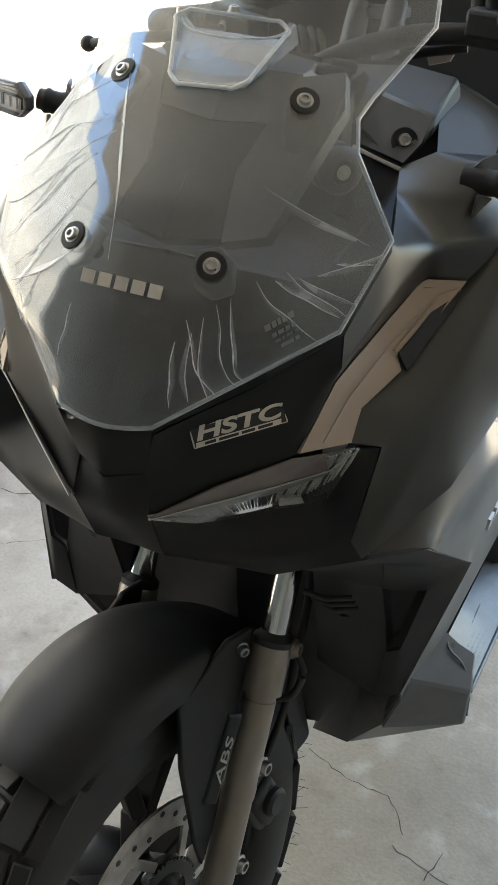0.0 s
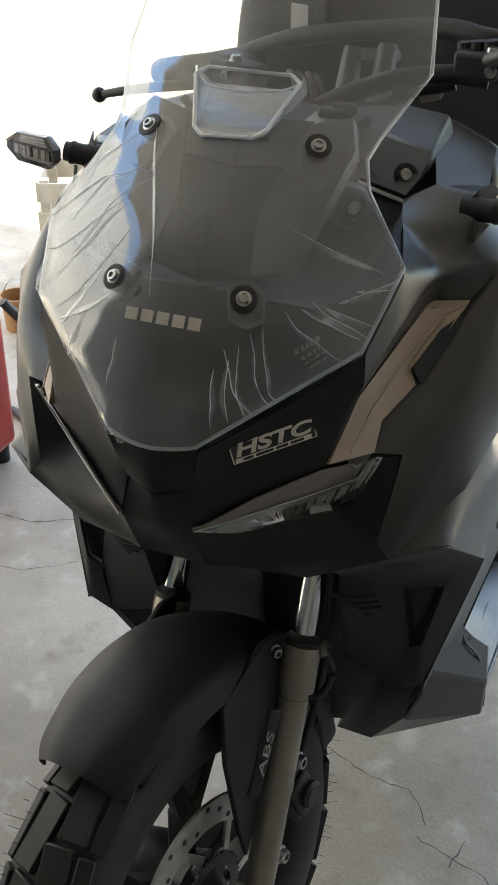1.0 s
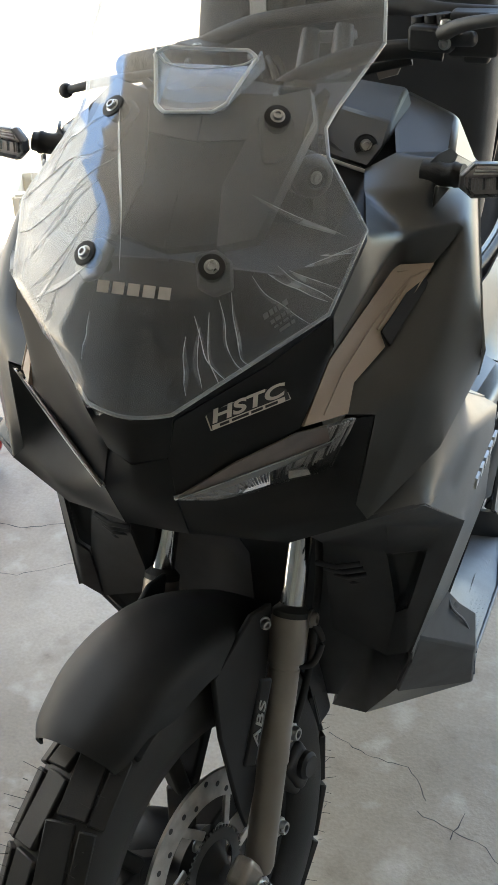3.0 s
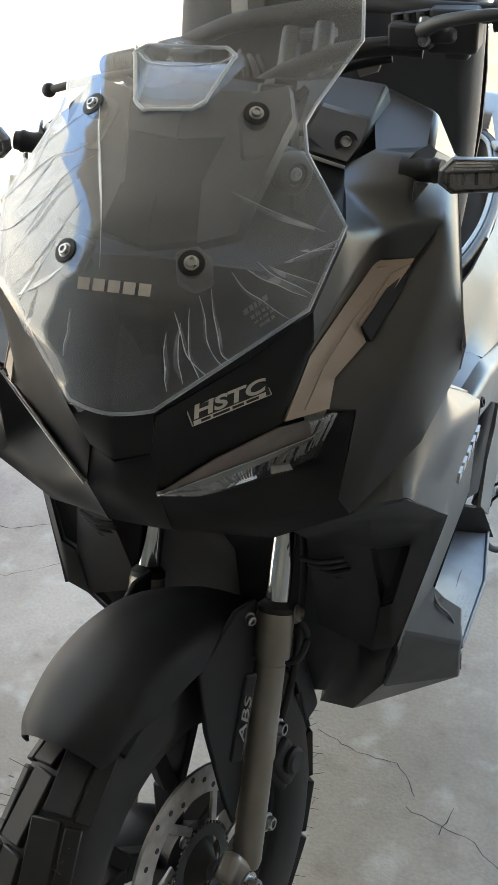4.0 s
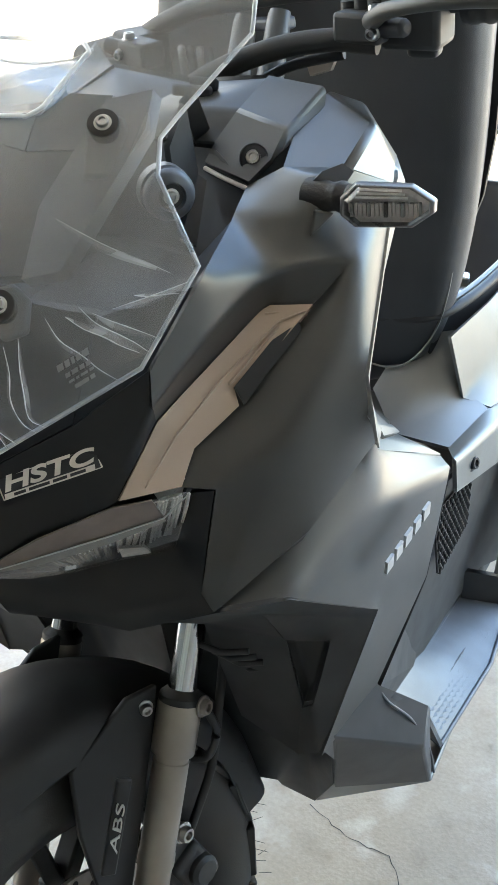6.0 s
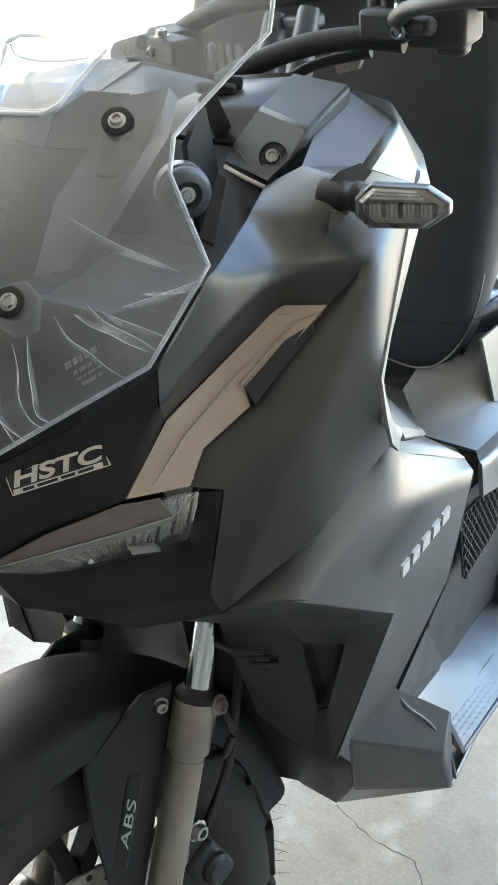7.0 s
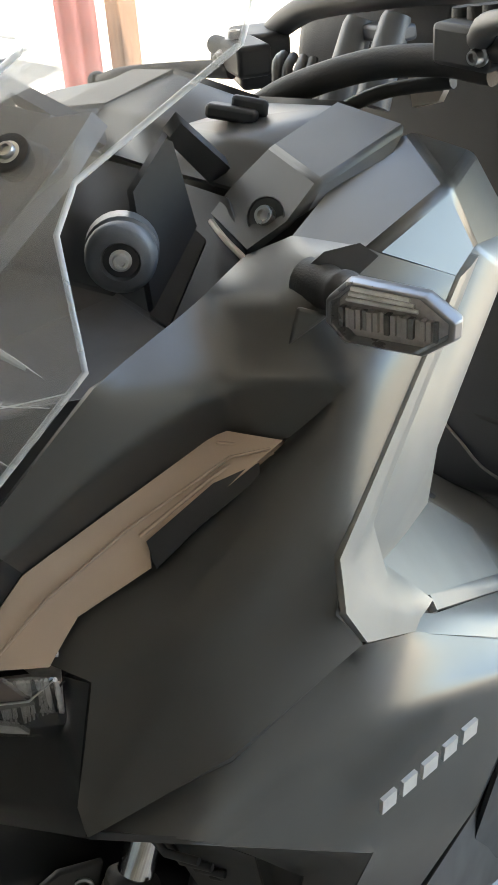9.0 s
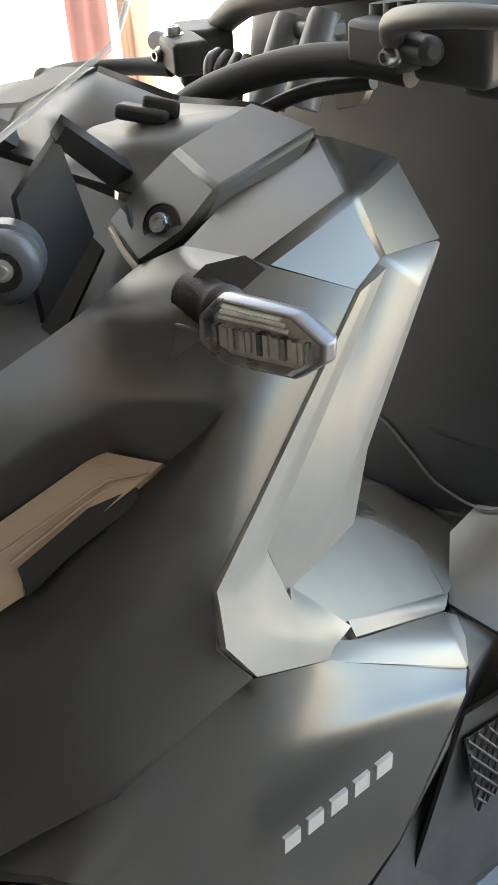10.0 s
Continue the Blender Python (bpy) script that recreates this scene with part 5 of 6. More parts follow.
    # the film stands out past the edge, wavy
    bm = bmesh.new()
    ends = [(-1, 2.6 - 0.13 * i) for i in range(20)] + [(-1 + 0.07 * i, 0.0) for i in range(1, 22)]
    strip = []
    for i, (u, v) in enumerate(ends):
        p, c = screen_point(u, max(v, 0.02)), screen_point(0, max(v, 0.9) if v > 0.1 else 0.9)
        away = (p - c).normalized()
        w = 0.0055 + 0.0035 * math.sin(i * 1.3) + 0.0028 * math.sin(i * 0.55 + 1)
        w *= 1.0 if i < 22 else max(0.25, 1 - (i - 22) * 0.05)
        strip.append((bm.verts.new(p), bm.verts.new(p + away * w * 0.5 + screen_normal(-0.9, 1) * 0.003 * math.sin(i * 1.7)), bm.verts.new(p + away * w)))
    for a, b in zip(strip, strip[1:]):
        bm.faces.new((a[0], b[0], b[1], a[1]))
        bm.faces.new((a[1], b[1], b[2], a[2]))
    flap = part("film_edge", bm, LOOSE, ob, "wavy loose edge of the protective film", 80)
    flap.visible_shadow = False
    # maker's marks as plain bars
    mark_v = screen_place(0, -0.004, 1.000)[1] + 0.04
    c = screen_point(0.0, mark_v)
    n = screen_normal(0, mark_v)
    bars("screen_mark", on_face(c + n * 0.0035, (1, 0, 0), (0, 0.5, 0.8)), [0.011, 0.011, 0.011, 0.011, 0.011], 0.0105, 0.0035, CREAM, ob, 0.0006, "row of pale printed blocks", 0.0)
    for k, (w, h, dv) in enumerate((([0.008, 0.006, 0.004, 0.006, 0.008], 0.0075, 0.0), ([0.006, 0.008, 0.006, 0.006], 0.005, -0.0105), ([0.007, 0.004, 0.009, 0.006], 0.0028, -0.0175), ([0.018, 0.006], 0.0045, -0.0245))):
        u, v = 0.74, 1.32
        p, nn = screen_point(u, v), screen_normal(u, v)
        right = (screen_point(u + 0.1, v + 0.10) - screen_point(u - 0.1, v - 0.10))
        m = on_face(p + nn * 0.0035, right, (-0.2, 0.6, 0.8)) @ Matrix.Translation((0, dv * 0.7 + 0.008, 0))
        bars("print_line", m, [0.62 * x for x in w], h * 0.62, 0.0014, PRINT, ob, 0.0004, "line of pale grey printed marks", 0.25)


EDGE = clear("polished_edge", (0.9, 0.92, 0.93), 0.08, 0.4, (0.9, 0.92, 0.93))
windscreen()

# sticker on the front cowl
def sticker():
    low_a, low_b, top_b, top_a = (Vector(v) for v in ((0.062, -0.007, 0.875), (0.119, 0.038, 0.8915), (0.120, 0.043, 0.9045), (0.0645, 0.001, 0.889)))
    right, up = (low_b - low_a + top_b - top_a) / 2, (top_a - low_a + top_b - low_b) / 2
    m = on_face((low_a + low_b + top_b + top_a) / 4, right, up)
    n = m.to_3x3() @ Vector((0, 0, 1))
    m = Matrix.Translation(n * 0.0072) @ m
    w, h = right.length, 0.0175
    bm = bmesh.new()
    box(bm, m, w, h, 0.0016)
    for v in bm.verts:
        v.co += right.normalized() * (0.0022 if (v.co - m.translation).dot(up) > 0 else -0.0022)
    ob = bevelled(part("sticker", bm, CREAM, scooter, "cream and black rectangular sticker"), 0.0006, 1, 40)
    bm = bmesh.new()
    box(bm, m @ Matrix.Translation((0, 0, 0.0004)), w - 0.002, h - 0.002, 0.0016)
    for v in bm.verts:
        v.co += right.normalized() * (0.0020 if (v.co - m.translation).dot(up) > 0 else -0.0020)
    part("sticker_field", bm, INK, ob, "black field of the sticker")
    words("lettering", "HSTC", m @ Matrix.Translation((-0.001, 0.0024, 0.0016)) @ Matrix.Diagonal((1.75, 1, 1, 1)), 0.0160, CREAM, ob, 0.0004, "cream block lettering", 0.25, 0.03)
    bars("text_strip", m @ Matrix.Translation((-0.0015, -0.0062, 0.0010)), [w - 0.003], 0.0042, 0.0, CREAM, ob, 0.0008, "cream strip under the lettering", 0.2)
    bars("print_line", m @ Matrix.Translation((-0.0015, -0.0062, 0.0014)), [0.009, 0.016, 0.011, 0.012], 0.0022, 0.0025, INK, ob, 0.0006)


sticker()

# -- behind the windscreen --
shell("inner_cowl", [(0, 0.075, 0.995), (0.100, 0.092, 0.983), (0.150, 0.075, 0.955), (0.1655, 0.129, 1.003), (0.134, 0.266, 1.024), (0.085, 0.296, 1.045), (0, 0.300, 1.045), (0.104, 0.030, 0.922), (0.108, 0.135, 0.965), (0.104, 0.246, 0.966), (0, 0.262, 0.968), (0, 0.12, 0.965), (0.143, 0.225, 1.016)],
      [(1, 7, 2, 3), (1, 3, 8), (3, 12, 8), (12, 4, 9, 8), (4, 5, 9), (5, 6, 10, 9), (8, 9, 10, 11), (0, 1, 8, 11)], PLASTIC, scooter, "black inner cowl under the windscreen", t=0.003, bev=0.003)
shell("screen_stay", [(0.050, 0.075, 1.010), (0.088, 0.075, 1.022), (0.112, 0.165, 1.100), (0.098, 0.200, 1.118), (0.060, 0.192, 1.110), (0.040, 0.120, 1.050)],
      [(0, 1, 2, 3, 4, 5)], STAY, scooter, "dark grey stay behind the windscreen", t=0.012, bev=0.003)
shell("stay_bridge", [(0, 0.160, 1.075), (0.062, 0.168, 1.080), (0.062, 0.198, 1.112), (0, 0.192, 1.112)], [(0, 1, 2, 3)], STAY, scooter, "dark grey bridge between the windscreen stays", t=0.014, bev=0.003)
# Black sheet added where the gap between the stays is only dark.
shell("stay_gap_sheet", [(0, 0.165, 1.082), (0.060, 0.172, 1.086), (0.046, 0.112, 1.040), (0, 0.106, 1.038)], [(0, 1, 2, 3)], INK, scooter, "added black sheet in place of the dark opening between the windscreen stays", t=0.006, bev=0.002)
shell("stay_foot", [(0, 0.070, 1.005), (0.052, 0.080, 1.012), (0.045, 0.118, 1.045), (0, 0.112, 1.045)], [(0, 1, 2, 3)], PLASTIC, scooter, "", t=0.012, bev=0.003)
shell("stay_arm", [(0.083, 0.253, 1.094), (0.096, 0.254, 1.106), (0.068, 0.312, 1.060), (0.055, 0.308, 1.046)], [(0, 1, 2, 3)], PLASTIC, scooter, "black arm of the windscreen stay", t=0.008, bev=0.0015)
shell("stay_foot_bar", [(0.078, 0.272, 1.030), (0.086, 0.274, 1.024), (0.100, 0.228, 0.986), (0.088, 0.224, 0.992)], [(0, 1, 2, 3)], PLASTIC, scooter, "black flat bar under the windscreen stay", t=0.006, bev=0.0015)
shell("stay_plate", [(0.084, 0.254, 1.096), (0.078, 0.272, 1.033), (0.087, 0.226, 0.994), (0.086, 0.222, 1.070)], [(0, 1, 2, 3)], PLASTIC, scooter, "black plate of the windscreen stay", t=0.005, bev=0.0015)
for s in (1, -1):
    m = Matrix.Translation((0.097 * s, 0.2025, 1.039)) @ Vector((0.75 * s, -0.62, 0.02)).to_track_quat("Z", "Y").to_matrix().to_4x4()
    bm = bmesh.new()
    lathe(bm, m, [(0.010, -0.030), (0.018, -0.028), (0.0215, -0.019), (0.0215, -0.008), (0.0195, -0.0065), (0.0195, -0.0035), (0.021, -0.002), (0.0205, 0.003), (0.0165, 0.007), (0.0115, 0.008), (0.0105, 0.004), (0.003, 0.003)], 28)
    ob = part("rubber_mount", bm, STEP, scooter, "round dark grey rubber mount", 50)
    # Thin black disc stands for the shade down the bolt's hole.
    bm = bmesh.new()
    lathe(bm, m, [(0.003, 0.0045), (0.0100, 0.0045), (0.0100, 0.0052), (0.003, 0.0052)], 28)
    part("mount_well_shade", bm, INK, ob, "black disc for the shade in the well round the bolt", 40)
    bolt("mount_bolt", m @ Vector((0, 0, 0.0060)), m.to_3x3() @ Vector((0, 0, 1)), 0.0048, ob, SILVER, "", 0.003)
shell("instrument_hood", [(0, 0.300, 1.048), (0.080, 0.305, 1.047), (0.088, 0.333, 1.067), (0.083, 0.394, 1.077), (0, 0.400, 1.066), (0, 0.330, 1.066)],
      [(0, 1, 2, 5), (5, 2, 3, 4)], DUSK, scooter, "gunmetal hood over the instruments", t=0.004, bev=0.004)
shell("instrument_trim", [(0, 0.402, 1.069), (0.086, 0.397, 1.079), (0.090, 0.412, 1.068), (0, 0.425, 1.056)], [(0, 1, 2, 3)], PLASTIC, scooter, "black trim behind the hood", t=0.006, bev=0.002)
bm = bmesh.new()
box(bm, Matrix.Translation((0.030, 0.352, 1.076)) @ pose(0, 0, 0, -6, 8, 30), 0.036, 0.014, 0.010)
box(bm, Matrix.Translation((0.038, 0.360, 1.080)) @ pose(0, 0, 0, -6, 8, 25), 0.026, 0.006, 0.012)
bevelled(part("screen_latch", bm, PLASTIC, scooter, "small black latch on the hood"), 0.003, 2, 30)


# -- indicators --
def indicator(s):
    f = lambda x, y, z: (x * s, y, z)
    # outline in the lamp's face: along its arm and up
    base, arm, up = Vector((0.230, 0.232, 1.0365)), Vector((0.965, 0.245, 0.02)).normalized(), Vector((0.03, 0.05, 1)).normalized()
    nrm = arm.cross(up).normalized()
    nrm = nrm if nrm.y < 0 else -nrm
    outline = [(0.0, 0.005), (0.012, 0.0168), (0.055, 0.0150), (0.073, 0.0035), (0.073, -0.0055), (0.057, -0.0172), (0.012, -0.0175), (0.0, -0.0075)]
    ring = lambda k, d: [f(*(base + arm * (0.036 + (u - 0.036) * k) + up * v * k + nrm * d)) for u, v in outline]
    body = bmesh.new()
    rings = [ring(0.72, -0.012), ring(0.93, -0.008), ring(1.0, -0.002), ring(0.96, 0.004), ring(0.88, 0.005), ring(0.84, -0.003)]
    vs = [[body.verts.new(p) for p in r] for r in rings]
    for a, b in zip(vs, vs[1:]):
        for i in range(8):
            body.faces.new((a[i], a[(i + 1) % 8], b[(i + 1) % 8], b[i]))
    body.faces.new(vs[0][::-1])
    body.faces.new(vs[-1])
    bmesh.ops.recalc_face_normals(body, faces=body.faces)
    lamp = bevelled(part("indicator", body, GUNBODY, scooter, "grey indicator with a clear ribbed lens"), 0.0014, 2, 25)
    lens = bmesh.new()
    l0, l1 = [[lens.verts.new(p) for p in ring(k, d)] for k, d in ((0.885, 0.0045), (0.78, 0.0085))]
    for i in range(8):
        lens.faces.new((l0[i], l0[(i + 1) % 8], l1[(i + 1) % 8], l1[i]))
    lens.faces.new(l1)
    bmesh.ops.recalc_face_normals(lens, faces=lens.faces)
    ob = part("lens", lens, GLASSY, lamp, "clear lens of the indicator", 20)
    ob.visible_shadow = False
    plate = bmesh.new()
    plate.faces.new([plate.verts.new(p) for p in ring(0.83, -0.0025)])
    bmesh.ops.recalc_face_normals(plate, faces=plate.faces)
    thick(part("reflector", plate, CELL, lamp, "silvery reflector"), 0.001)
    for i in range(17):
        u = 0.010 + 0.0032 * i
        bm = bmesh.new()
        c = base + arm * u + up * (-0.0035) + nrm * 0.0015
        m = on_face(f(*c), [a * b for a, b in zip(arm, (s, 1, 1))], [a * b for a, b in zip(up, (s, 1, 1))])
        box(bm, m, (0.0025, 0.0019, 0.0027)[i % 3], 0.0105, (0.004, 0.0025, 0.005)[i % 3])
        part("reflector_cell", bm, INK if i == 8 else (CELL if i % 4 else GUNBODY), lamp)
    for v in (0.0065, 0.0095, 0.0125):
        bm = bmesh.new()
        tube(bm, [f(*(base + arm * (0.010 + abs(v) * 0.4) + up * v + nrm * 0.003)), f(*(base + arm * (0.057 - v * 0.8) + up * (v * 0.9) + nrm * 0.003))], 0.0011, 6)
        part("lens_rib", bm, FOIL, lamp, "", 70)
    bm = bmesh.new()
    a, b = Vector(f(0.196, 0.258, 1.030)), Vector(f(0.232, 0.250, 1.036))
    m = between(a, b)
    lathe(bm, m, [(0.015, -0.022), (0.0135, -0.010), (0.0112, -0.002), (0.0112, 0.006), (0.0122, 0.008), (0.0122, 0.011), (0.0105, 0.013), (0.010, 0.018)], 24)
    part("stem", bm, RUBBER, lamp, "black rubber stem", 50)
    foot = part("foot_plate", poly([f(*v) for v in ((0.208, 0.224, 1.010), (0.220, 0.244, 1.024), (0.208, 0.232, 1.030))], [(0, 1, 2)]), COWL, lamp, "small grey plate at the indicator's foot")
    thick(foot, 0.004)
    pit = part("stem_pocket", poly([f(*v) for v in ((0.196, 0.254, 1.043), (0.203, 0.258, 1.0505), (0.211, 0.277, 1.0515), (0.217, 0.285, 1.043), (0.214, 0.262, 1.032), (0.200, 0.248, 1.030))], [range(6)]), INK, lamp, "black pocket round the indicator's stem")
    thick(pit, 0.003)
    bevelled(foot, 0.002, 2, 30)


for s in (1, -1):
    indicator(s)


# -- handlebar, seen past the hood --
BAR = Vector((0.015, 0.492, 1.077))
TURN = STEER.to_3x3()
ALONG, BACK, ABOVE = (TURN @ Vector((1, 0, 0)) + Vector((0, 0, 0.07))).normalized(), TURN @ Vector((0, 1, 0)), TURN @ Vector((0, 0, 1))


def bar_point(u, back=0.0, up=0.0):
    return BAR + ALONG * u + BACK * back + ABOVE * up


def handlebar():
    bm = bmesh.new()
    tube(bm, smooth_line([bar_point(u, b, z) for u, b, z in ((-0.36, 0.075, 0.0), (-0.24, 0.050, 0.014), (-0.15, 0.030, 0.034), (-0.08, 0.026, 0.044), (0.08, 0.026, 0.044), (0.15, 0.020, 0.030), (0.24, 0.045, 0.012), (0.36, 0.075, 0.0))], 6), 0.011, 14)
    bar = part("handlebar", bm, PLASTIC, scooter, "black tubular handlebar", 60)
    for x, y, z in ((-0.002, 0.498, 1.080), (0.040, 0.492, 1.088)):
        bm = bmesh.new()
        lathe(bm, between(Vector((x, y, z)) - AXIS * 0.03, Vector((x, y, z)) + AXIS * 0.03), [(0.0135, -0.038), (0.0125, -0.01), (0.0115, 0.022), (0.0100, 0.027), (0.008, 0.026)], 24)
        part("riser", bm, STEP, bar, "round grey handlebar riser", 50)
    bm = bmesh.new()
    box(bm, Matrix.Translation((0.022, 0.508, 1.098)) @ TURN.to_4x4(), 0.062, 0.018, 0.012)
    bevelled(part("bar_clamp", bm, STEP, bar), 0.003, 2, 30)
    for s in (1, -1):
        bm = bmesh.new()
        p, q = bar_point(0.22 * s, 0.040, 0.012), bar_point(0.36 * s, 0.076, 0.0)
        half = (q - p).length / 2
        lathe(bm, between(p, q), [(0.011, -half), (0.0165, -half)] + [(0.0165 + 0.0014 * (i % 4 in (1, 2)), half * (i / 20 - 0.95)) for i in range(39)] + [(0.0165, half), (0.011, half)], 18)
        part("grip", bm, RUBBER, bar, "ribbed black rubber grip", 40)
        m = Matrix.Translation(bar_point(0.185 * s, 0.018, 0.008)) @ Matrix.Rotation(radians(-14.5 + 16 * s), 4, "Z")
        bm = bmesh.new()
        box(bm, m, 0.055, 0.046, 0.046)
        box(bm, m @ Matrix.Translation((0, 0.018, -0.024)), 0.030, 0.022, 0.026)
        bevelled(part("switch_block", bm, PLASTIC, bar, "black switch block"), 0.006, 3, 30)
        m2 = Matrix.Translation(bar_point(0.150 * s, -0.014, 0.012)) @ Matrix.Rotation(radians(-14.5 + 8 * s), 4, "Z")
        bm = bmesh.new()
        box(bm, m2, 0.048, 0.030, 0.026)
        rod(bm, m2 @ Vector((0, 0.0, 0.0)), m2 @ Vector((0.05 * s, -0.012, 0.004)), 0.010, 0.008, 14)
        bevelled(part("lever_perch", bm, PLASTIC, bar, "black brake lever perch"), 0.004, 2, 30)
        bolt("perch_bolt", m2 @ Vector((0.014 * s, -0.004, 0.0135)), (0, 0, 1), 0.006, bar, STEEL)
        bolt("perch_bolt", m2 @ Vector((0.018 * s, -0.016, -0.002)), (0, -1, 0), 0.005, bar, STEEL)
        lever = [bar_point(0.165, -0.022, 0.016), bar_point(0.20, -0.042, 0.026), bar_point(0.26, -0.052, 0.028), bar_point(0.325, -0.040, 0.020)] if s == 1 else [Vector(v) for v in ((-0.150, 0.510, 1.050), (-0.189, 0.500, 1.047), (-0.257, 0.476, 1.040), (-0.321, 0.490, 1.022))]
        line = smooth_line(lever, 6)
        bm = bmesh.new()
        tube(bm, line, [0.0085 - 0.0035 * i / (len(line) - 1) for i in range(len(line))], 12)
        bmesh.ops.create_uvsphere(bm, u_segments=14, v_segments=10, radius=0.0095, matrix=Matrix.Translation(line[-1]))
        part("brake_lever", bm, DUSK if s == 1 else PLASTIC, bar, "dark brake lever" if s == 1 else "black brake lever with a ball end", 60)
    # reservoir and cables
    m = Matrix.Translation((-0.074, 0.597, 1.116)) @ Matrix.Rotation(radians(-20), 4, "Z")
    bm = bmesh.new()
    box(bm, m, 0.060, 0.042, 0.046)
    tank = bevelled(part("brake_reservoir", bm, PLASTIC, bar, "black brake fluid reservoir"), 0.005, 2, 30)
    bm = bmesh.new()
    box(bm, m @ Matrix.Translation((-0.012, -0.0217, -0.004)), 0.026, 0.0012, 0.036)
    part("paper_tag", bm, WHITE, tank, "small white paper tag")
    for k in range(4):
        a = Vector((-0.075 + 0.011 * k, 0.500, 1.072))
        piped("cable", [a, Vector((-0.060 + 0.011 * k, 0.478, 1.070 - 0.003 * k)), Vector((-0.048 + 0.010 * k, 0.466, 1.040))], 0.0042, RUBBER if k % 2 else DUSK, bar, "", 5, 8)
    piped("cable_sleeve", [(-0.030, 0.405, 1.045), (0.010, 0.418, 1.072), (0.070, 0.437, 1.094), (0.125, 0.447, 1.102), (0.165, 0.452, 1.100)], 0.0105, RUBBER, bar, "thick black cable sleeve", 6, 12)
    piped("cable", [(0.03, 0.42, 1.05), (0.075, 0.445, 1.075), (0.13, 0.455, 1.088)], 0.005, RUBBER, bar, "", 6, 8)
    shell("key_guard", [(0.080, 0.470, 1.088), (0.120, 0.470, 1.090), (0.112, 0.465, 1.070), (0.092, 0.462, 1.064)], [(0, 1, 2, 3)], FORK, bar, "", t=0.006, bev=0.001, both=False)
    for u, v in ((0.130, 0.060), (0.145, 0.072), (0.16, 0.066)):
        bm = bmesh.new()
        rod(bm, bar_point(u, -0.005, 0.02), bar_point(u, -0.005, 0.034), 0.009, 0.008, 14)
        part("clamp", bm, RUBBER, bar)


handlebar()

# -- side stand and folded peg on the tail --
piped("side_stand", [(0.185, 0.85, 0.30), (0.235, 0.95, 0.215), (0.262, 1.02, 0.190), (0.30, 1.06, 0.205)], 0.007, PLASTIC, scooter, "black folded side stand")
piped("passenger_peg", [(0.195, 0.95, 0.42), (0.245, 1.00, 0.455), (0.285, 1.06, 0.465), (0.250, 1.04, 0.445), (0.200, 0.97, 0.405)], 0.006, PLASTIC, scooter, "black folded passenger footpeg")
bm = bmesh.new()
rod(bm, (0.10, 0.87, 0.30), (0.21, 0.87, 0.30), 0.02)
part("stand_pivot", bm, PLASTIC, scooter)


def rear_wheel():
    m = Matrix.Translation((0, 1.325, 0.265)) @ pose(0, 0, 0, 0, 90, 0)
    bm = bmesh.new()
    lathe(bm, m, [(0.165, -0.045), (0.19, -0.062), (0.235, -0.062), (0.258, -0.04), (0.265, 0), (0.258, 0.04), (0.235, 0.062), (0.19, 0.062), (0.165, 0.045)], 60, closed=True)
    tyre = part("rear_tyre", bm, RUBBER, scooter, "black rear tyre", 50)
    bm = bmesh.new()
    lathe(bm, m, [(0.02, -0.04), (0.16, -0.02), (0.17, -0.03), (0.17, 0.03), (0.16, 0.02), (0.02, 0.04)], 48)
    part("rear_rim", bm, BLACK, tyre, "black rear rim")
    bm = bmesh.new()
    box(bm, pose(0.10, 1.10, 0.30, 4, 0, 0), 0.10, 0.55, 0.17)
    bevelled(part("engine_case", bm, DUSK, scooter, "grey engine and drive case"), 0.02, 3, 30)
    bm = bmesh.new()
    box(bm, pose(0, 0.82, 0.36, 0, 0, 0), 0.28, 0.30, 0.26)
    bevelled(part("engine", bm, PLASTIC, scooter, "dark engine block under the tunnel"), 0.02, 2, 30)


rear_wheel()

# ---- things round the scooter ----


def red_machine():
    ob = tagged(new("machine_cabinet"), "low red enamelled workshop machine standing on the floor", "cabinet")
    ob.location = (-1.06, 0.95, 0)
    bm = bmesh.new()
    box(bm, Matrix.Translation((0, 0, 0.235)), 0.30, 0.24, 0.39)
    bevelled(part("body", bm, RED, ob), 0.02, 3, 30)
    bm = bmesh.new()
    box(bm, Matrix.Translation((0, -0.125, 0.24)), 0.24, 0.012, 0.30)
    bevelled(part("door", bm, RED, ob), 0.006, 2, 30)
    bm = bmesh.new()
    rod(bm, (0.09, -0.142, 0.18), (0.09, -0.142, 0.30), 0.006)
    part("handle", bm, STEEL, ob, "steel bar handle")
    for x in (-0.12, 0.12):
        for y in (-0.09, 0.09):
            bm = bmesh.new()
            rod(bm, (x, y, 0), (x, y, 0.045), 0.018)
            part("foot", bm, RUBBER, ob, "black rubber foot")


red_machine()
bm = bmesh.new()
tube(bm, smooth_line([(-0.86, 1.00, 0.42), (-0.80, 1.05, 0.30), (-0.83, 1.10, 0.12), (-0.90, 1.13, 0.012), (-1.02, 1.22, 0.010), (-1.20, 1.20, 0.010)], 8), 0.010, 10)
tagged(part("hose", bm, DUSK), "grey rubber hose hanging to the floor", "hose")


def carton(at, turn, size, label):
    ob = tagged(new("carton"), label, "box")
    ob.matrix_world = pose(*at, 0, 0, turn)
    w, d, h = size
    bm = bmesh.new()
    box(bm, Matrix.Translation((0, 0, h / 2)), w, d, h)
    bevelled(part("body", bm, CARD, ob), 0.004, 2, 30)
    for s in (-1, 1):
        bm = bmesh.new()
        box(bm, Matrix.Translation((0, s * d / 4, h + 0.002)), w * 0.99, d / 2 * 0.985, 0.004)
        part("flap", bm, CARD, ob)


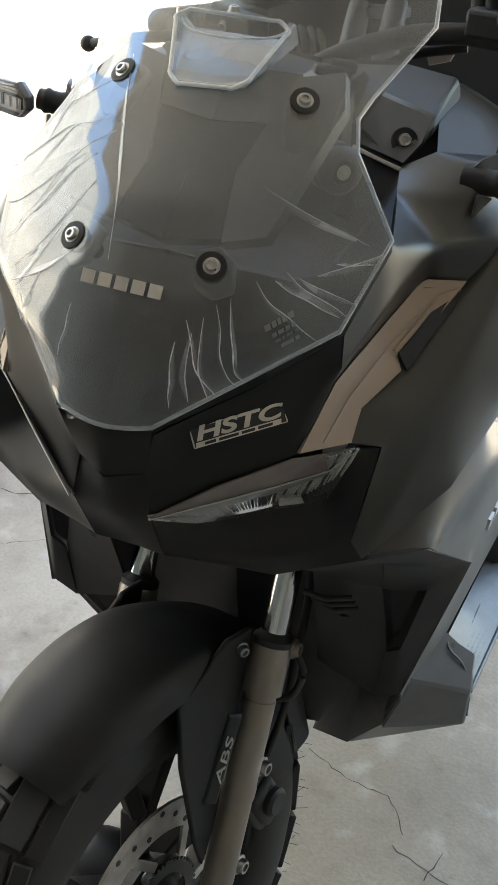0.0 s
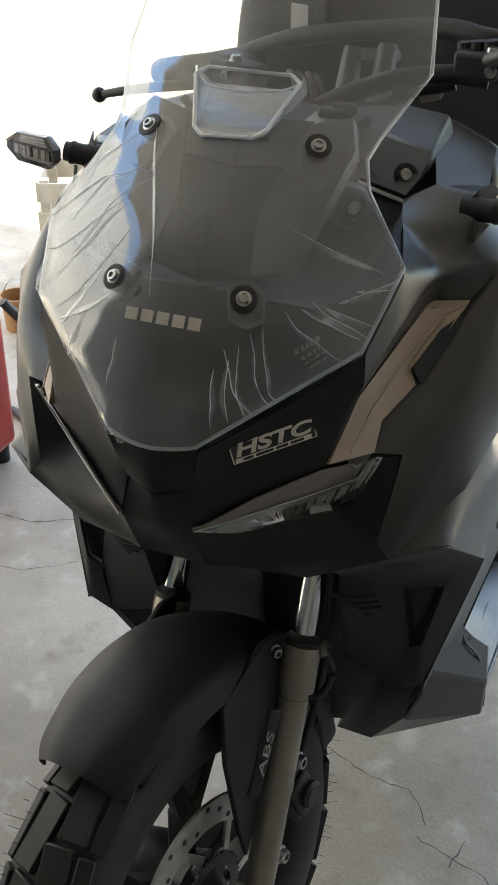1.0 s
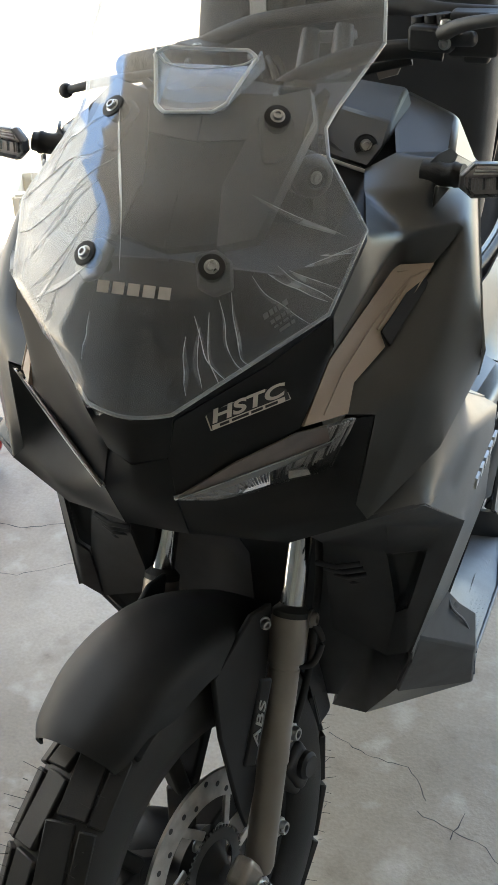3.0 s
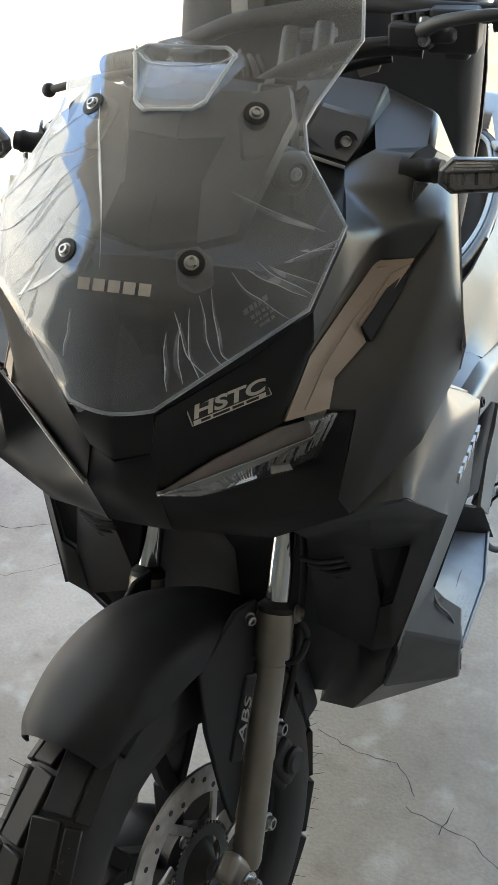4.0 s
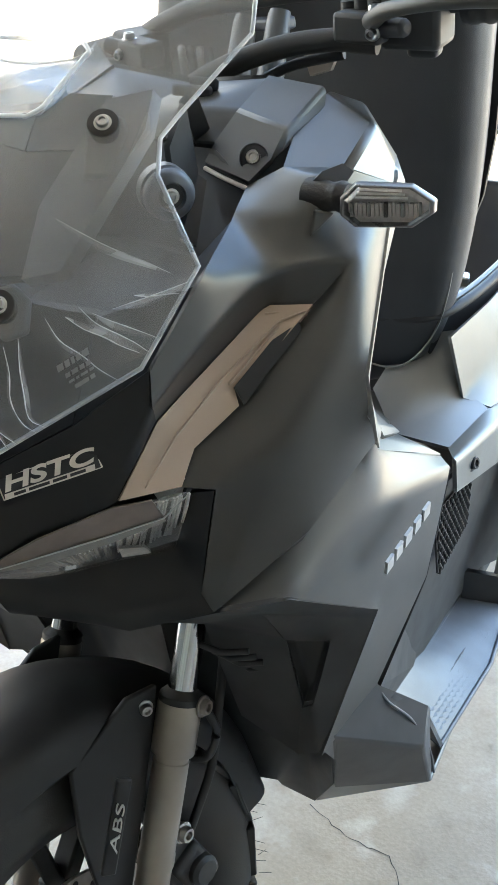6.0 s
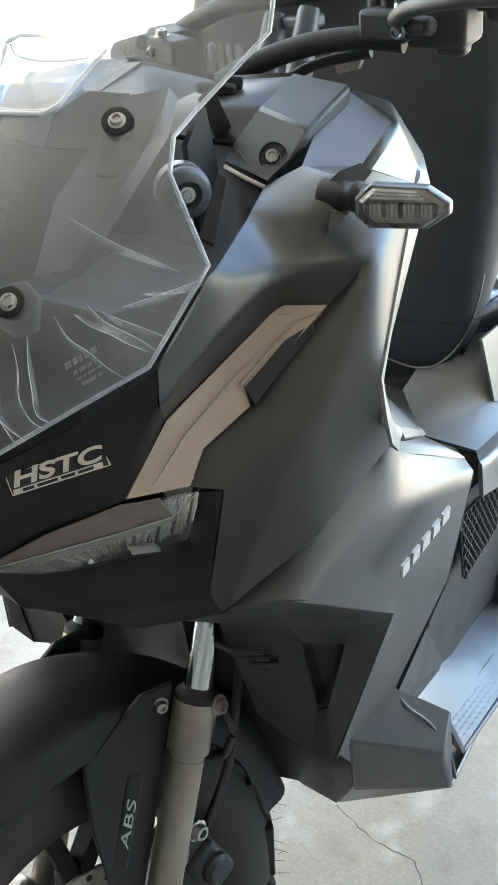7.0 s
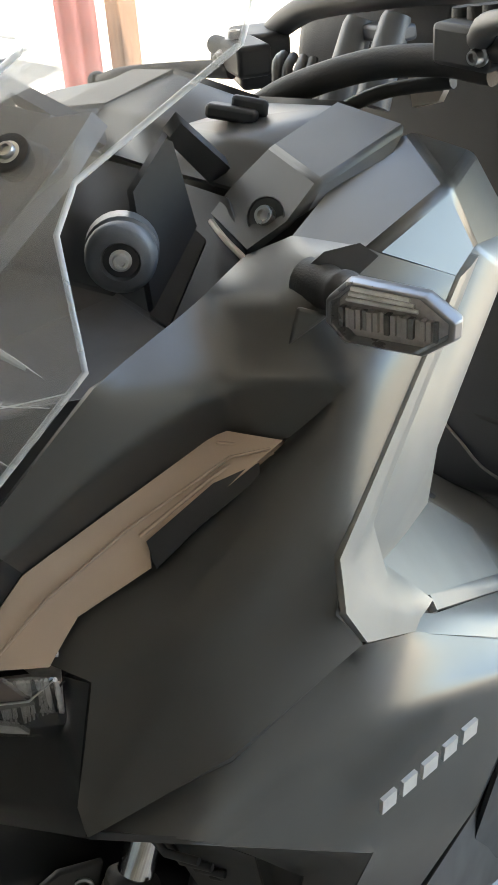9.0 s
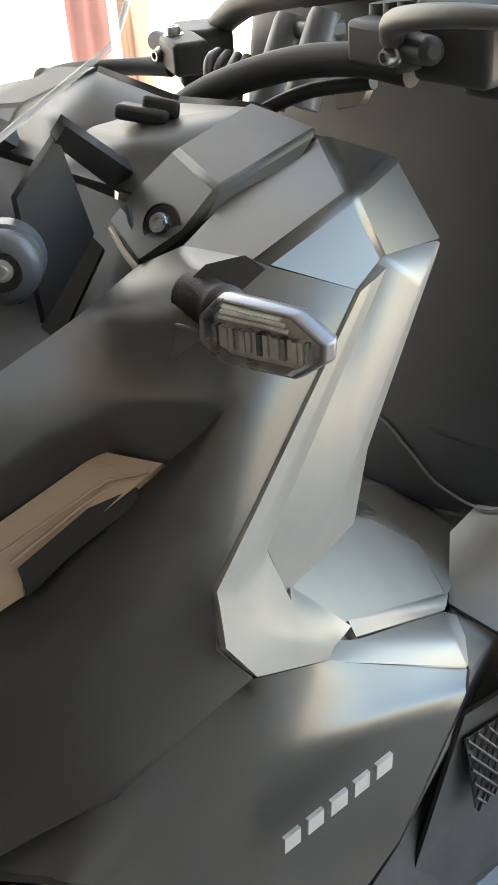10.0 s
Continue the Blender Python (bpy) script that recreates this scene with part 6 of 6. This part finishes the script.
carton((-0.27, 2.38, 0), 3, (0.62, 0.30, 0.735), "tall brown cardboard box standing in the sun")


def crate(at, turn):
    ob = tagged(new("crate"), "small slatted wooden crate standing in the sun", "crate")
    ob.matrix_world = pose(*at, 0, 0, turn)
    for x in (-0.13, 0.13):
        for y in (-0.09, 0.09):
            bm = bmesh.new()
            box(bm, Matrix.Translation((x, y, 0.17)), 0.025, 0.025, 0.34)
            part("corner_post", bm, CARD, ob)
    for k in range(4):
        for y in (-0.105, 0.105):
            bm = bmesh.new()
            box(bm, Matrix.Translation((0, y, 0.05 + 0.085 * k)), 0.29, 0.010, 0.055)
            part("slat", bm, CARD, ob)
        for x in (-0.148, 0.148):
            bm = bmesh.new()
            box(bm, Matrix.Translation((x, 0, 0.05 + 0.085 * k)), 0.010, 0.20, 0.055)
            part("slat", bm, CARD, ob)
    bm = bmesh.new()
    box(bm, Matrix.Translation((0, 0, 0.026)), 0.28, 0.19, 0.012)
    part("bottom", bm, CARD, ob)


crate((-1.19, 1.98, 0), 24)
tub = tagged(new("pot"), "small orange plastic pot on the floor", "pot")
tub.location = (-1.25, 1.62, 0)
tub.scale = (0.5, 0.5, 0.62)
bm = bmesh.new()
lathe(bm, Matrix(), [(0.070, 0.0), (0.085, 0.15), (0.090, 0.15), (0.090, 0.16), (0.080, 0.16), (0.066, 0.01)], 32)
part("body", bm, ORANGE, tub, "", 40)
bm = bmesh.new()
tube(bm, smooth_line([(-0.087, 0, 0.15), (-0.06, 0.03, 0.20), (0, 0.045, 0.222), (0.06, 0.03, 0.20), (0.087, 0, 0.15)], 6), 0.0025, 6)
part("handle", bm, STEEL, tub, "thin steel handle", 60)

post = tagged(new("post"), "square brown timber post standing on the yard floor", "post")
post.location = (-2.60, 2.185, 0)
bm = bmesh.new()
box(bm, Matrix.Translation((0, 0, 1.5)), 0.075, 0.075, 3.0)
bevelled(part("shaft", bm, TIMBER, post), 0.006, 2, 30)
bm = bmesh.new()
box(bm, Matrix.Translation((0, 0, 0.06)), 0.11, 0.11, 0.12)
bevelled(part("shoe", bm, DUSK, post, "grey steel post shoe"), 0.006, 2, 30)
bm = bmesh.new()
rod(bm, (-2.60, 2.14, 1.62), (-2.69, 1.93, 1.62), 0.012)
tagged(part("curtain_rail", bm, STEEL), "thin steel rail fixed to the timber post", "rail")
rows = []
for z in (0.04, 0.8, 1.62):
    rows.append([(-2.62 - 0.011 * i + 0.02 * (i % 2), 2.10 - 0.026 * i, z) for i in range(6)])
cur = part("curtain", loft(rows, 5, 4), PINK, None, "", 60)
thick(cur, 0.003)
tagged(cur, "faded red cloth curtain hanging beside the post", "curtain")
